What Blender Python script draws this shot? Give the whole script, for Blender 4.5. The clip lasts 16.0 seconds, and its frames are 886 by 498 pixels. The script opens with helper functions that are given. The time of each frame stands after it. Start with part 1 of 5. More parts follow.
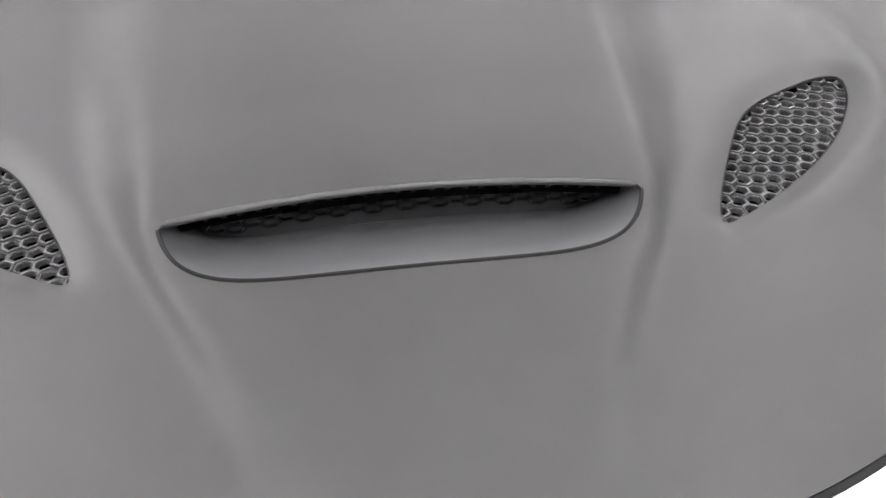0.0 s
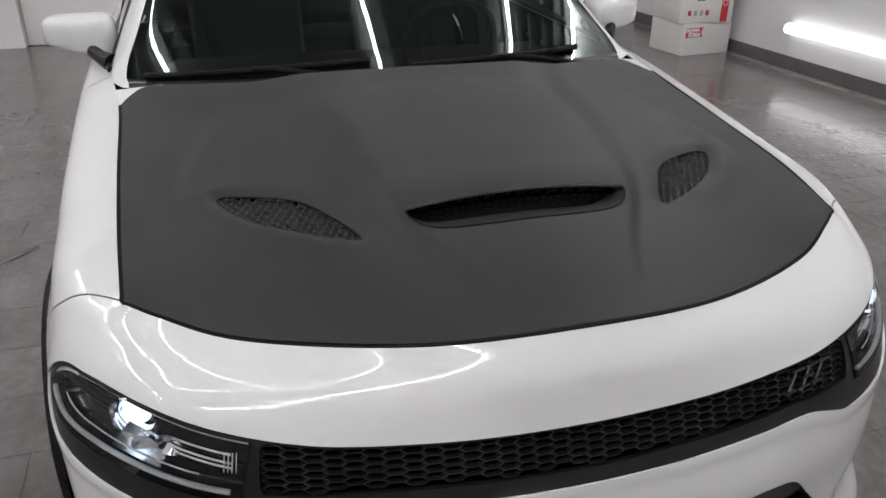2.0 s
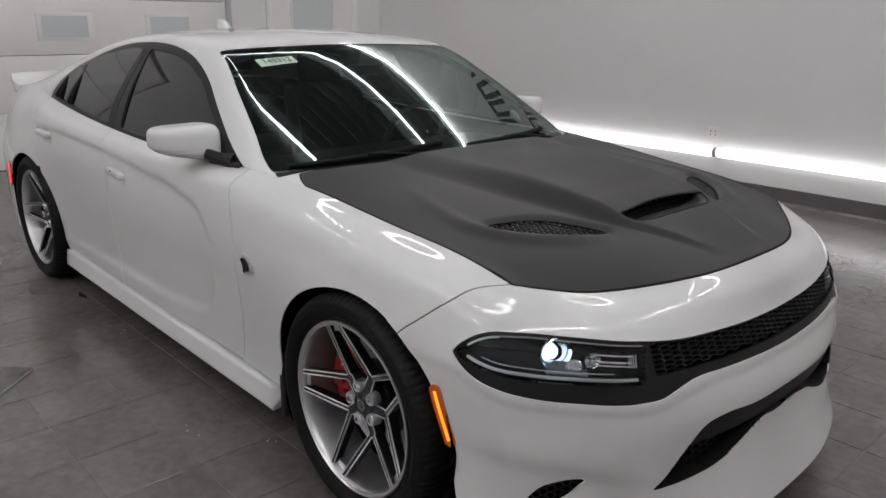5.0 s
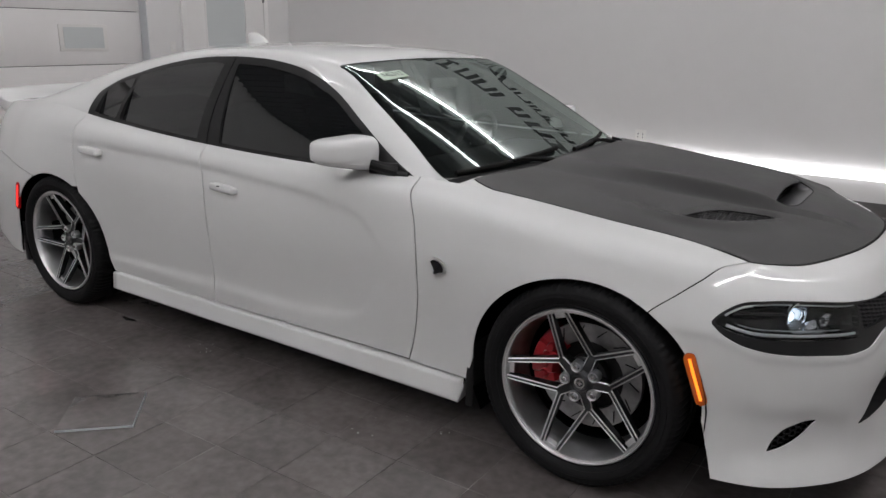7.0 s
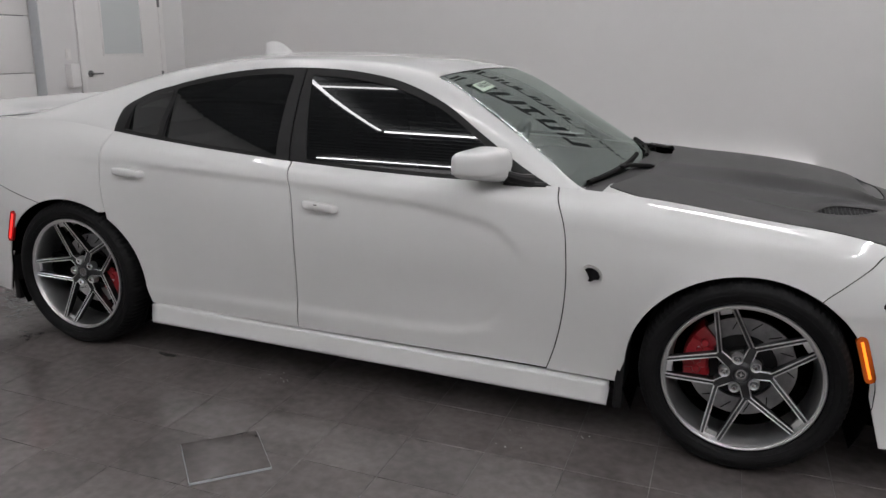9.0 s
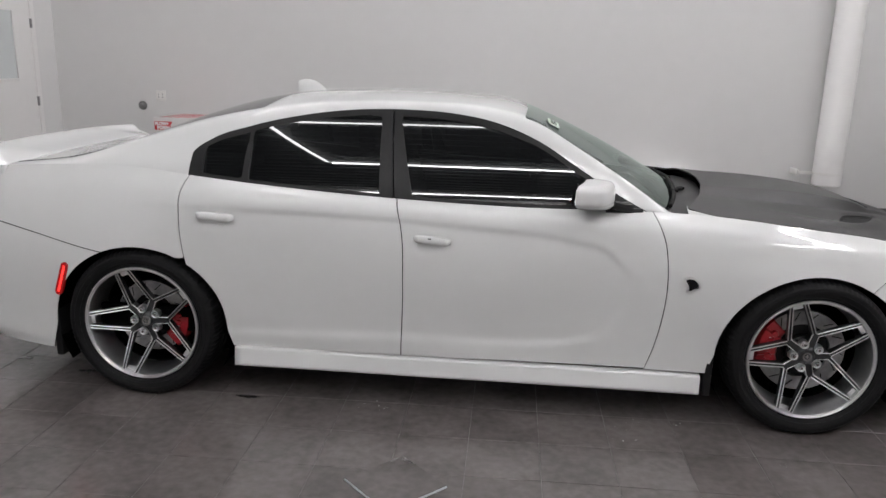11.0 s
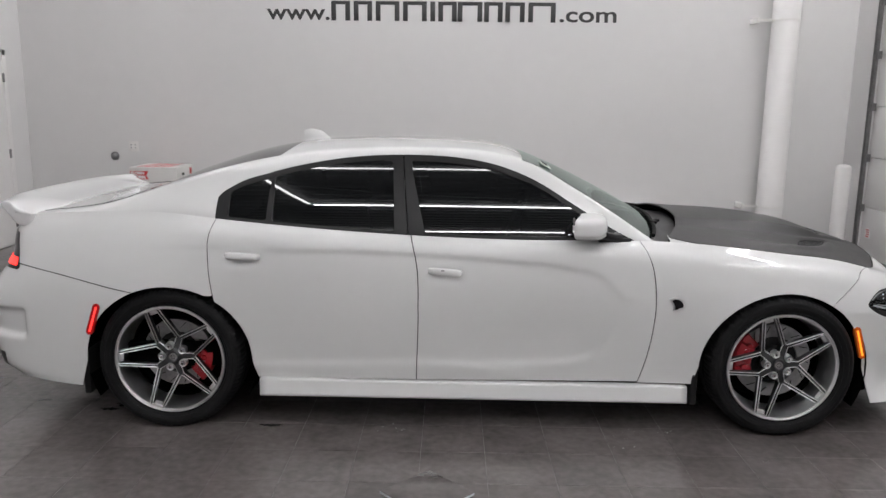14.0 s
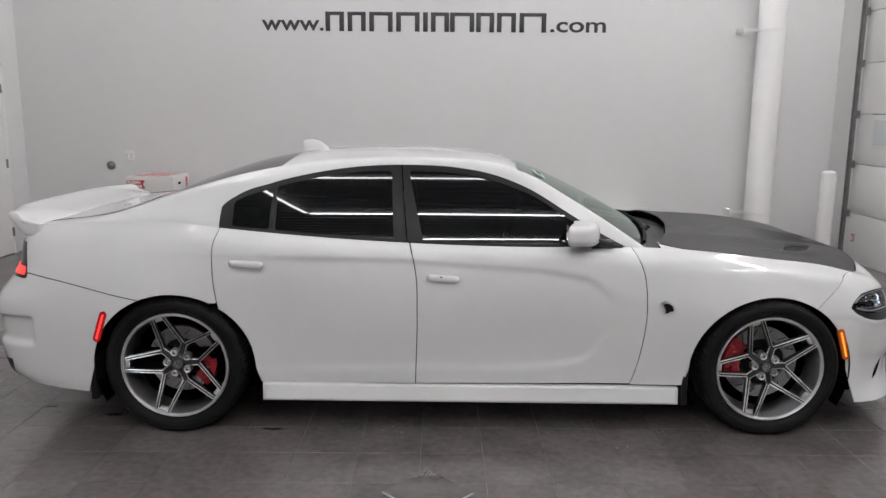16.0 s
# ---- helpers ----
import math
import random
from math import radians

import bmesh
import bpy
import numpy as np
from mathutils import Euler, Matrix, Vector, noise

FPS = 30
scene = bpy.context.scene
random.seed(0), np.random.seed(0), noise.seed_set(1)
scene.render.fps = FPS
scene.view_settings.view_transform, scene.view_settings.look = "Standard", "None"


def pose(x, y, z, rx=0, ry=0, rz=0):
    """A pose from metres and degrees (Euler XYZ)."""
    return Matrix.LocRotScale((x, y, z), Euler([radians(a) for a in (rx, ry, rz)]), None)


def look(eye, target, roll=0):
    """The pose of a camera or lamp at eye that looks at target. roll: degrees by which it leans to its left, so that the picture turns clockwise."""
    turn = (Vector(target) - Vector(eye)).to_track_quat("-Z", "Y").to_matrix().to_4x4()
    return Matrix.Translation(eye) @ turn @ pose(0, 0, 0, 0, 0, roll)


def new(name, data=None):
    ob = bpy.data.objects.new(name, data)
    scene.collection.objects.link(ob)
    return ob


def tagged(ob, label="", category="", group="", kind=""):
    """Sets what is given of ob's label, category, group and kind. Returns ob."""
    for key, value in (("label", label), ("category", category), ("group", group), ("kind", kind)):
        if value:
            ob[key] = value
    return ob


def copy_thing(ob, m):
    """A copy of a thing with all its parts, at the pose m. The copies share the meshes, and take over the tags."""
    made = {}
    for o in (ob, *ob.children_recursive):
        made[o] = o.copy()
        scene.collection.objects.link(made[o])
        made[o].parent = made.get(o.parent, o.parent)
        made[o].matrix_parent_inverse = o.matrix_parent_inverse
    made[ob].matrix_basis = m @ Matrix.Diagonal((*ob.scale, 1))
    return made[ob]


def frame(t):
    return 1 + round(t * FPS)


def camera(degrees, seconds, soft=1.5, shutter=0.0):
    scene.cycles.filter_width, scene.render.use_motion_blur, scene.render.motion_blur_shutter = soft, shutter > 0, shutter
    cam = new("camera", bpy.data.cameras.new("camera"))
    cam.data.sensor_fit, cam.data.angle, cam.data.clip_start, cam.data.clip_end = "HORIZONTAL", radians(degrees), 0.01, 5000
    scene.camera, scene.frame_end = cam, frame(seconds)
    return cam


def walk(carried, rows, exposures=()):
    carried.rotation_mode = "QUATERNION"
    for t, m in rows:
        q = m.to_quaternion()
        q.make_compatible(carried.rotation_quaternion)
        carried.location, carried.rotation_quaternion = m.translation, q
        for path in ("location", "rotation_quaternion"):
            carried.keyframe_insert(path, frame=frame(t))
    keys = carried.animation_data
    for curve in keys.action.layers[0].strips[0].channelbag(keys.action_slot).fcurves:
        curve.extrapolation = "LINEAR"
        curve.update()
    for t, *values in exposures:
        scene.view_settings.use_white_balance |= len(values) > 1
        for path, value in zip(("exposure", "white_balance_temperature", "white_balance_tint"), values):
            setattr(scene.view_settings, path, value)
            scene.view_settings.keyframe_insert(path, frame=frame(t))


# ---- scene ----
import functools

LENS = 60.5
PATH = [
    (0, 2.525, -0.044, 1.385, 82.23, -41.30, -0.20),
    (0.5, 2.622, -0.113, 1.423, 80.97, -41.40, 0.59),
    (0.7, 2.711, -0.142, 1.424, 81.93, -39.88, -0.20),
    (1, 2.854, -0.212, 1.449, 80.54, -37.79, 0.19),
    (1.5, 3.052, -0.343, 1.508, 77.52, -30.33, 0.09),
    (2, 3.252, -0.559, 1.501, 72.88, -25.88, 0.54),
    (2.5, 3.323, -0.749, 1.502, 67.91, -22.78, 0.55),
    (3, 3.337, -1.006, 1.493, 61.78, -20.69, 0.85),
    (3.2, 3.352, -1.121, 1.481, 60.02, -20.36, 0.86),
    (5.3, 3.154, -2.312, 1.489, 44.92, -16.45, 0.63),
    (5.5, 3.105, -2.419, 1.494, 43.56, -16.30, 0.65),
    (6, 2.874, -2.639, 1.469, 40.07, -16.13, 0.78),
    (6.5, 2.643, -2.903, 1.463, 36.62, -15.97, 0.92),
    (7, 2.437, -3.124, 1.496, 33.68, -15.95, 0.99),
    (7.5, 2.158, -3.212, 1.472, 31.41, -15.89, 1.05),
    (8, 1.898, -3.337, 1.473, 28.20, -15.70, 1.26),
    (8.5, 1.647, -3.525, 1.506, 24.06, -15.51, 1.37),
    (9, 1.383, -3.650, 1.497, 20.27, -15.33, 1.21),
    (9.5, 1.103, -3.827, 1.455, 16.37, -13.65, 1.58),
    (9.7, 0.912, -3.908, 1.523, 13.55, -14.50, 1.81),
    (11.8, -0.011, -4.409, 1.625, 3.11, -13.88, 1.02),
    (12, -0.050, -4.489, 1.631, 2.55, -13.80, 1.03),
    (12.5, -0.096, -4.578, 1.647, 1.44, -12.93, 0.97),
    (13, -0.084, -4.597, 1.655, 0.88, -11.34, 0.78),
    (13.5, -0.106, -4.577, 1.639, 0.67, -10.82, 0.68),
    (14, -0.132, -4.556, 1.628, 0.54, -10.81, 0.63),
    (14.5, -0.167, -4.482, 1.617, 0.34, -10.91, 0.52),
    (15, -0.166, -4.486, 1.621, 0.17, -10.88, 0.44),
    (15.5, -0.169, -4.576, 1.641, -0.00, -10.75, 0.44),
    (16, -0.167, -4.669, 1.652, -0.16, -10.31, 0.42),
]
cam = camera(LENS, 16.0, soft=1.5)
walk(cam, [(t, look((x, y, z), (x - math.sin(radians(a)) * math.cos(radians(p)), y + math.cos(radians(a)) * math.cos(radians(p)), z + math.sin(radians(p))), r)) for t, x, y, z, a, p, r in PATH],
     exposures=[(0.0, 1.95), (.5, 1.8), (.7, 1.35), (1.0, .5), (1.5, .14), (2.0, -.1), (3.0, -.4), (5.5, -.47), (9.0, -.38), (9.5, -.12), (12.0, -.08), (16.0, -.1)])

# ---- world and light ----
world = bpy.data.worlds.new("world")
scene.world = world
world.use_nodes = True
world.node_tree.nodes["Background"].inputs[0].default_value = (.8, .8, .8, 1)
world.node_tree.nodes["Background"].inputs[1].default_value = .02
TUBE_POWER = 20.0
# south rows run far brighter than the others, as fill for the body side
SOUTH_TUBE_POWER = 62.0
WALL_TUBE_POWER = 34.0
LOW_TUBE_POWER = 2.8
# unseen east tubes, added as fill for the nose and the floor there
EAST_FILL_POWER = 60.0


# ---- materials ----
def material(name, colour, rough=.5, metal=0.0, coat=0.0, noise_scale=0.0, amount=.15, bump=0.0, bump_scale=60.0, emission=0.0, spec=.5, rough_amount=0.0):
    m = bpy.data.materials.new(name)
    m.use_nodes = True
    n, l = m.node_tree.nodes, m.node_tree.links
    b = n["Principled BSDF"]
    b.inputs["Base Color"].default_value = (*colour, 1)
    b.inputs["Roughness"].default_value = rough
    b.inputs["Metallic"].default_value = metal
    b.inputs["Coat Weight"].default_value = coat
    b.inputs["Coat Roughness"].default_value = .012
    b.inputs["Specular IOR Level"].default_value = spec
    if emission:
        b.inputs["Emission Color"].default_value = (*colour, 1)
        b.inputs["Emission Strength"].default_value = emission
    if noise_scale or bump:
        co = n.new("ShaderNodeTexCoord")
    if noise_scale:
        t1, t2 = n.new("ShaderNodeTexNoise"), n.new("ShaderNodeTexNoise")
        t1.inputs["Scale"].default_value, t2.inputs["Scale"].default_value = noise_scale, noise_scale * 9
        t1.inputs["Detail"].default_value = 6
        mix = n.new("ShaderNodeMath")
        mix.operation = "MULTIPLY_ADD"
        mix.inputs[1].default_value = .6
        l.new(co.outputs["Object"], t1.inputs["Vector"])
        l.new(co.outputs["Object"], t2.inputs["Vector"])
        l.new(t1.outputs["Fac"], mix.inputs[0])
        half = n.new("ShaderNodeMath")
        half.operation = "MULTIPLY"
        half.inputs[1].default_value = .4
        l.new(t2.outputs["Fac"], half.inputs[0])
        l.new(half.outputs[0], mix.inputs[2])
        ramp = n.new("ShaderNodeMapRange")
        ramp.inputs["From Min"].default_value, ramp.inputs["From Max"].default_value = .3, .7
        ramp.inputs["To Min"].default_value, ramp.inputs["To Max"].default_value = 1 - amount, 1 + amount
        l.new(mix.outputs[0], ramp.inputs["Value"])
        mul = n.new("ShaderNodeVectorMath")
        mul.operation = "MULTIPLY"
        mul.inputs[0].default_value = colour
        l.new(ramp.outputs[0], mul.inputs[1])
        l.new(mul.outputs[0], b.inputs["Base Color"])
        if rough_amount:
            r2 = n.new("ShaderNodeMapRange")
            r2.inputs["From Min"].default_value, r2.inputs["From Max"].default_value = .3, .7
            r2.inputs["To Min"].default_value, r2.inputs["To Max"].default_value = rough - rough_amount, rough + rough_amount
            l.new(mix.outputs[0], r2.inputs["Value"])
            l.new(r2.outputs[0], b.inputs["Roughness"])
    if bump:
        t3, bp = n.new("ShaderNodeTexNoise"), n.new("ShaderNodeBump")
        t3.inputs["Scale"].default_value = bump_scale
        t3.inputs["Detail"].default_value = 4
        bp.inputs["Strength"].default_value, bp.inputs["Distance"].default_value = bump, .002
        l.new(co.outputs["Object"], t3.inputs["Vector"])
        l.new(t3.outputs["Fac"], bp.inputs["Height"])
        l.new(bp.outputs["Normal"], b.inputs["Normal"])
    return m


def glass(name, tint, through_part, rough=0.0, ior=1.55, shine=(1, 1, 1)):
    """A tinted pane: a clear coat over a part that lets tinted light through and a dark part."""
    m = bpy.data.materials.new(name)
    m.use_nodes = True
    n, l = m.node_tree.nodes, m.node_tree.links
    n.remove(n["Principled BSDF"])
    clear, dark, mix, gloss, top, fres = (n.new("ShaderNodeBsdf" + k) if k in ("Transparent", "Diffuse", "Glossy") else n.new("ShaderNode" + k)
                                         for k in ("Transparent", "Diffuse", "MixShader", "Glossy", "MixShader", "Fresnel"))
    clear.inputs[0].default_value = (*tint, 1)
    dark.inputs[0].default_value = (.012, .013, .014, 1)
    mix.inputs[0].default_value = through_part
    gloss.inputs["Color"].default_value = (*shine, 1)
    gloss.inputs["Roughness"].default_value = rough
    fres.inputs["IOR"].default_value = ior
    l.new(dark.outputs[0], mix.inputs[1])
    l.new(clear.outputs[0], mix.inputs[2])
    l.new(fres.outputs[0], top.inputs[0])
    l.new(mix.outputs[0], top.inputs[1])
    l.new(gloss.outputs[0], top.inputs[2])
    l.new(top.outputs[0], n["Material Output"].inputs[0])
    return m


def lamp_material(name, colour, strength):
    m = bpy.data.materials.new(name)
    m.use_nodes = True
    b = m.node_tree.nodes["Principled BSDF"]
    b.inputs["Base Color"].default_value = (*colour, 1)
    b.inputs["Emission Color"].default_value = (*colour, 1)
    b.inputs["Emission Strength"].default_value = strength
    return m


WHITE_PAINT = material("white_paint", (.64, .645, .64), .6, coat=1.0, noise_scale=2.0, amount=.012, spec=0.0)
WRAP = material("matte_charcoal_wrap", (.029, .0283, .0285), .42, noise_scale=3.0, amount=.06, bump=.05, bump_scale=900, spec=.18, rough_amount=.03)
TRIM = material("satin_black_trim", (.009, .009, .0095), .42, noise_scale=20, amount=.2, spec=.28)
GLOSS_BLACK = material("gloss_black_plastic", (.005, .005, .006), .14, spec=.35)
MESH_BLACK = material("black_mesh_plastic", (.009, .009, .0095), .4, noise_scale=30, amount=.2, spec=.3)
VENT_BLACK = material("grey_black_vent_plastic", (.029, .029, .030), .4, noise_scale=30, amount=.2, spec=.35)
# near-black without sheen: the deep shade of hollows is put into this colour
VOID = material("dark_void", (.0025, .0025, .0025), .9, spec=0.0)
SEAL = material("rubber_seal", (.005, .005, .005), .7, spec=.15)
RUBBER = material("tyre_rubber", (.0065, .0065, .007), .62, noise_scale=14, amount=.35, bump=.25, bump_scale=240, spec=.18)
ALLOY = material("dark_brushed_alloy", (.82, .825, .83), .29, metal=1.0, noise_scale=40, amount=.12)
ALLOY_DARK = material("gunmetal_alloy", (.075, .077, .08), .32, metal=1.0, noise_scale=30, amount=.15)
BARREL = material("satin_silver_barrel", (.66, .66, .665), .36, metal=1.0, noise_scale=25, amount=.1)
RAMP = material("satin_scoop_plastic", (.037, .037, .039), .3, noise_scale=20, amount=.1, spec=.6)
STEEL = material("brake_steel", (.34, .34, .345), .36, metal=1.0, noise_scale=50, amount=.2)
CALIPER = material("red_caliper_paint", (.33, .012, .02), .3, coat=.6, noise_scale=20, amount=.1)
CHROME = material("chrome", (.8, .8, .82), .08, metal=1.0)
PALE = material("pale_print", (.75, .75, .75), .5)
TINT = glass("dark_tinted_glass", (.05, .052, .055), .5)
SCREEN_GLASS = glass("windscreen_glass", (.72, .8, .77), .75, ior=2.0, shine=(.86, .97, .92))
LENS_CLEAR = glass("clear_lamp_lens", (.97, .98, .985), .995, ior=1.33)
MIRROR_GLASS = material("mirror_glass", (.85, .86, .88), .02, metal=1.0)
AMBER = lamp_material("amber_lamp", (1.0, .3, .02), 1.6)
AMBER_DARK = material("amber_lens", (.6, .12, .01), .15, coat=.8)
RED_LAMP = lamp_material("red_lamp", (1.0, .03, .025), 2.2)
RED_DARK = material("red_lens", (.45, .01, .012), .15, coat=.8)
LED_WHITE = lamp_material("headlamp_led", (.78, .89, 1.0), 2.0)
GUIDE = material("clear_light_guide", (.62, .65, .66), .12, coat=.8)
REFLECTOR = material("satin_reflector", (.75, .77, .8), .22, metal=1.0, noise_scale=60, amount=.15)
INTERIOR = material("dark_interior_cloth", (.018, .018, .019), .7, noise_scale=25, amount=.3)
WALL_PAINT = material("wall_paint", (.67, .665, .66), .55, noise_scale=.8, amount=.02, bump=.12, bump_scale=180, spec=.3)
CEILING_PAINT = material("ceiling_paint", (.13, .135, .135), .5, noise_scale=1.0, amount=.06)
DOOR_PAINT = material("door_paint", (.74, .73, .72), .35, noise_scale=1.2, amount=.02)
JAMB = material("grey_jamb", (.5, .52, .54), .4, noise_scale=4, amount=.05)
BASE = material("dark_baseboard_tile", (.11, .105, .103), .35, noise_scale=6, amount=.2)
GROUT = material("grout", (.13, .12, .115), .75, noise_scale=3, amount=.75)
CARD = material("white_carton", (.66, .65, .63), .6, noise_scale=5, amount=.04, bump=.05, bump_scale=90)
CARD_RED = material("red_carton_print", (.50, .025, .03), .55, noise_scale=8, amount=.06)
BLACK_SIGN = material("black_sign_vinyl", (.02, .02, .02), .4)
PLATE = material("outlet_plate", (.72, .71, .69), .35)
STICKER = material("pale_green_sticker", (.50, .62, .50), .5)
INK = material("dark_ink", (.02, .03, .03), .6)
GALV = material("galvanised_steel", (.22, .22, .22), .4, metal=.9, noise_scale=12, amount=.3)
FROST = material("frosted_pane", (.55, .58, .58), .35)
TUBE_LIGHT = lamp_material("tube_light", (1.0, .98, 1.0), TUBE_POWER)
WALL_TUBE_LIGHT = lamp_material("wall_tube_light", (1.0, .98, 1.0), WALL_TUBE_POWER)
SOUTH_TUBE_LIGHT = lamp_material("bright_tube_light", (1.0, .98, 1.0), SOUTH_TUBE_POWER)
EAST_FILL_LIGHT = lamp_material("east_fill_light", (1.0, .98, 1.0), EAST_FILL_POWER)
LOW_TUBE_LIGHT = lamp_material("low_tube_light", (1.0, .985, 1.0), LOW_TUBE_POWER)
GREY_CARD = material("grey_print", (.35, .35, .34), .6)


def tile_material():
    """Grey porcelain: cloudy mottling, each tile a little different, a soft sheen."""
    m = material("grey_floor_tile", (.124, .110, .107), .2, noise_scale=2.6, amount=.36, bump=.06, bump_scale=160, spec=.8, rough_amount=.05)
    n, l = m.node_tree.nodes, m.node_tree.links
    b = n["Principled BSDF"]
    old = b.inputs["Base Color"].links[0].from_socket
    info, rng, mul = n.new("ShaderNodeObjectInfo"), n.new("ShaderNodeMapRange"), n.new("ShaderNodeVectorMath")
    isl = n.new("ShaderNodeNewGeometry")
    add = n.new("ShaderNodeMath")
    add.operation = "ADD"
    l.new(info.outputs["Random"], add.inputs[0])
    l.new(isl.outputs["Random Per Island"], add.inputs[1])
    rng.inputs["From Max"].default_value = 2.0
    rng.inputs["To Min"].default_value, rng.inputs["To Max"].default_value = .86, 1.14
    mul.operation = "MULTIPLY"
    l.new(add.outputs[0], rng.inputs["Value"])
    l.new(old, mul.inputs[0])
    l.new(rng.outputs[0], mul.inputs[1])
    l.new(mul.outputs[0], b.inputs["Base Color"])
    # the mottling runs over the floor as a whole
    geo = isl
    for node in n:
        if node.bl_idname == "ShaderNodeTexNoise":
            for k in list(node.inputs["Vector"].links):
                l.remove(k)
            l.new(geo.outputs["Position"], node.inputs["Vector"])
    return m


FLOOR_TILE = tile_material()


# ---- mesh helpers ----
def mesh_object(name, verts, faces, mat, parent=None, label="", smooth=True, loc=None):
    me = bpy.data.meshes.new(name)
    me.from_pydata([tuple(map(float, v)) for v in verts], [], [tuple(map(int, f)) for f in faces])
    me.materials.append(mat)
    if smooth:
        me.polygons.foreach_set("use_smooth", [True] * len(me.polygons))
    me.update()
    ob = new(name, me)
    if parent is not None:
        ob.parent = parent
    if label:
        ob["label"] = label
    if loc is not None:
        ob.location = loc
    return ob


def part(name, bm, mat, parent=None, label="", smooth=True, angle=35):
    me = bpy.data.meshes.new(name)
    bmesh.ops.recalc_face_normals(bm, faces=bm.faces)
    for e in bm.edges:
        e.smooth = len(e.link_faces) != 2 or e.calc_face_angle(0) < radians(angle)
    for f in bm.faces:
        f.smooth = smooth
    bm.to_mesh(me)
    bm.free()
    me.materials.append(mat)
    ob = new(name, me)
    if parent is not None:
        ob.parent = parent
    if label:
        ob["label"] = label
    return ob


def thing(name, label, category, loc=(0, 0, 0), group="", kind=""):
    ob = new(name)
    ob.location = loc
    ob.empty_display_size = .1
    return tagged(ob, label, category, group, kind)


def box(bm, lo, hi, bevel=0.0, m=None, segments=2):
    lo, hi = Vector(lo), Vector(hi)
    r = bmesh.ops.create_cube(bm, size=1)
    vs = r["verts"]
    for v in vs:
        v.co = Vector([(lo[i] + hi[i]) / 2 + v.co[i] * (hi[i] - lo[i]) for i in range(3)])
    if bevel:
        es = list({e for v in vs for e in v.link_edges})
        vs = list({v for f in bmesh.ops.bevel(bm, geom=es, offset=bevel, segments=segments, profile=.5, affect="EDGES")["faces"] for v in f.verts} | {v for v in vs if v.is_valid})
    if m is not None:
        bmesh.ops.transform(bm, matrix=m, verts=vs)
    return vs


def boxed(name, lo, hi, mat, parent=None, label="", bevel=0.0, m=None):
    bm = bmesh.new()
    box(bm, lo, hi, bevel, m)
    return part(name, bm, mat, parent, label)


def lathe(bm, profile, segments=64, m=None, close=False):
    """Turns (radius, along) pairs round the y axis."""
    rings = []
    for r, a in profile:
        rings.append([bm.verts.new((r * math.cos(2 * math.pi * i / segments), a, r * math.sin(2 * math.pi * i / segments))) for i in range(segments)] if r > 1e-6 else [bm.verts.new((0, a, 0))])
    pairs = list(zip(rings, rings[1:])) + ([(rings[-1], rings[0])] if close else [])
    for a, b in pairs:
        for i in range(segments):
            j = (i + 1) % segments
            if len(a) == 1 and len(b) > 1:
                bm.faces.new((a[0], b[j], b[i]))
            elif len(b) == 1 and len(a) > 1:
                bm.faces.new((a[i], a[j], b[0]))
            elif len(a) > 1:
                bm.faces.new((a[i], a[j], b[j], b[i]))
    vs = [v for r in rings for v in r]
    if m is not None:
        bmesh.ops.transform(bm, matrix=m, verts=vs)
    return vs


def rod(bm, points, radius, sides=10, caps=True):
    """A round bar through points; radius a number or one for each point."""
    pts = [Vector(p) for p in points]
    rad = [radius] * len(pts) if isinstance(radius, (int, float)) else radius
    up = Vector((0, 0, 1))
    rings = []
    for i, p in enumerate(pts):
        d = (pts[min(i + 1, len(pts) - 1)] - pts[max(i - 1, 0)]).normalized()
        a = d.cross(up) if abs(d.dot(up)) < .98 else d.cross(Vector((1, 0, 0)))
        a.normalize()
        b = d.cross(a)
        rings.append([bm.verts.new(p + (a * math.cos(2 * math.pi * k / sides) + b * math.sin(2 * math.pi * k / sides)) * rad[i]) for k in range(sides)])
    for r, s in zip(rings, rings[1:]):
        for k in range(sides):
            bm.faces.new((r[k], r[(k + 1) % sides], s[(k + 1) % sides], s[k]))
    if caps:
        bm.faces.new(rings[0][::-1])
        bm.faces.new(rings[-1])


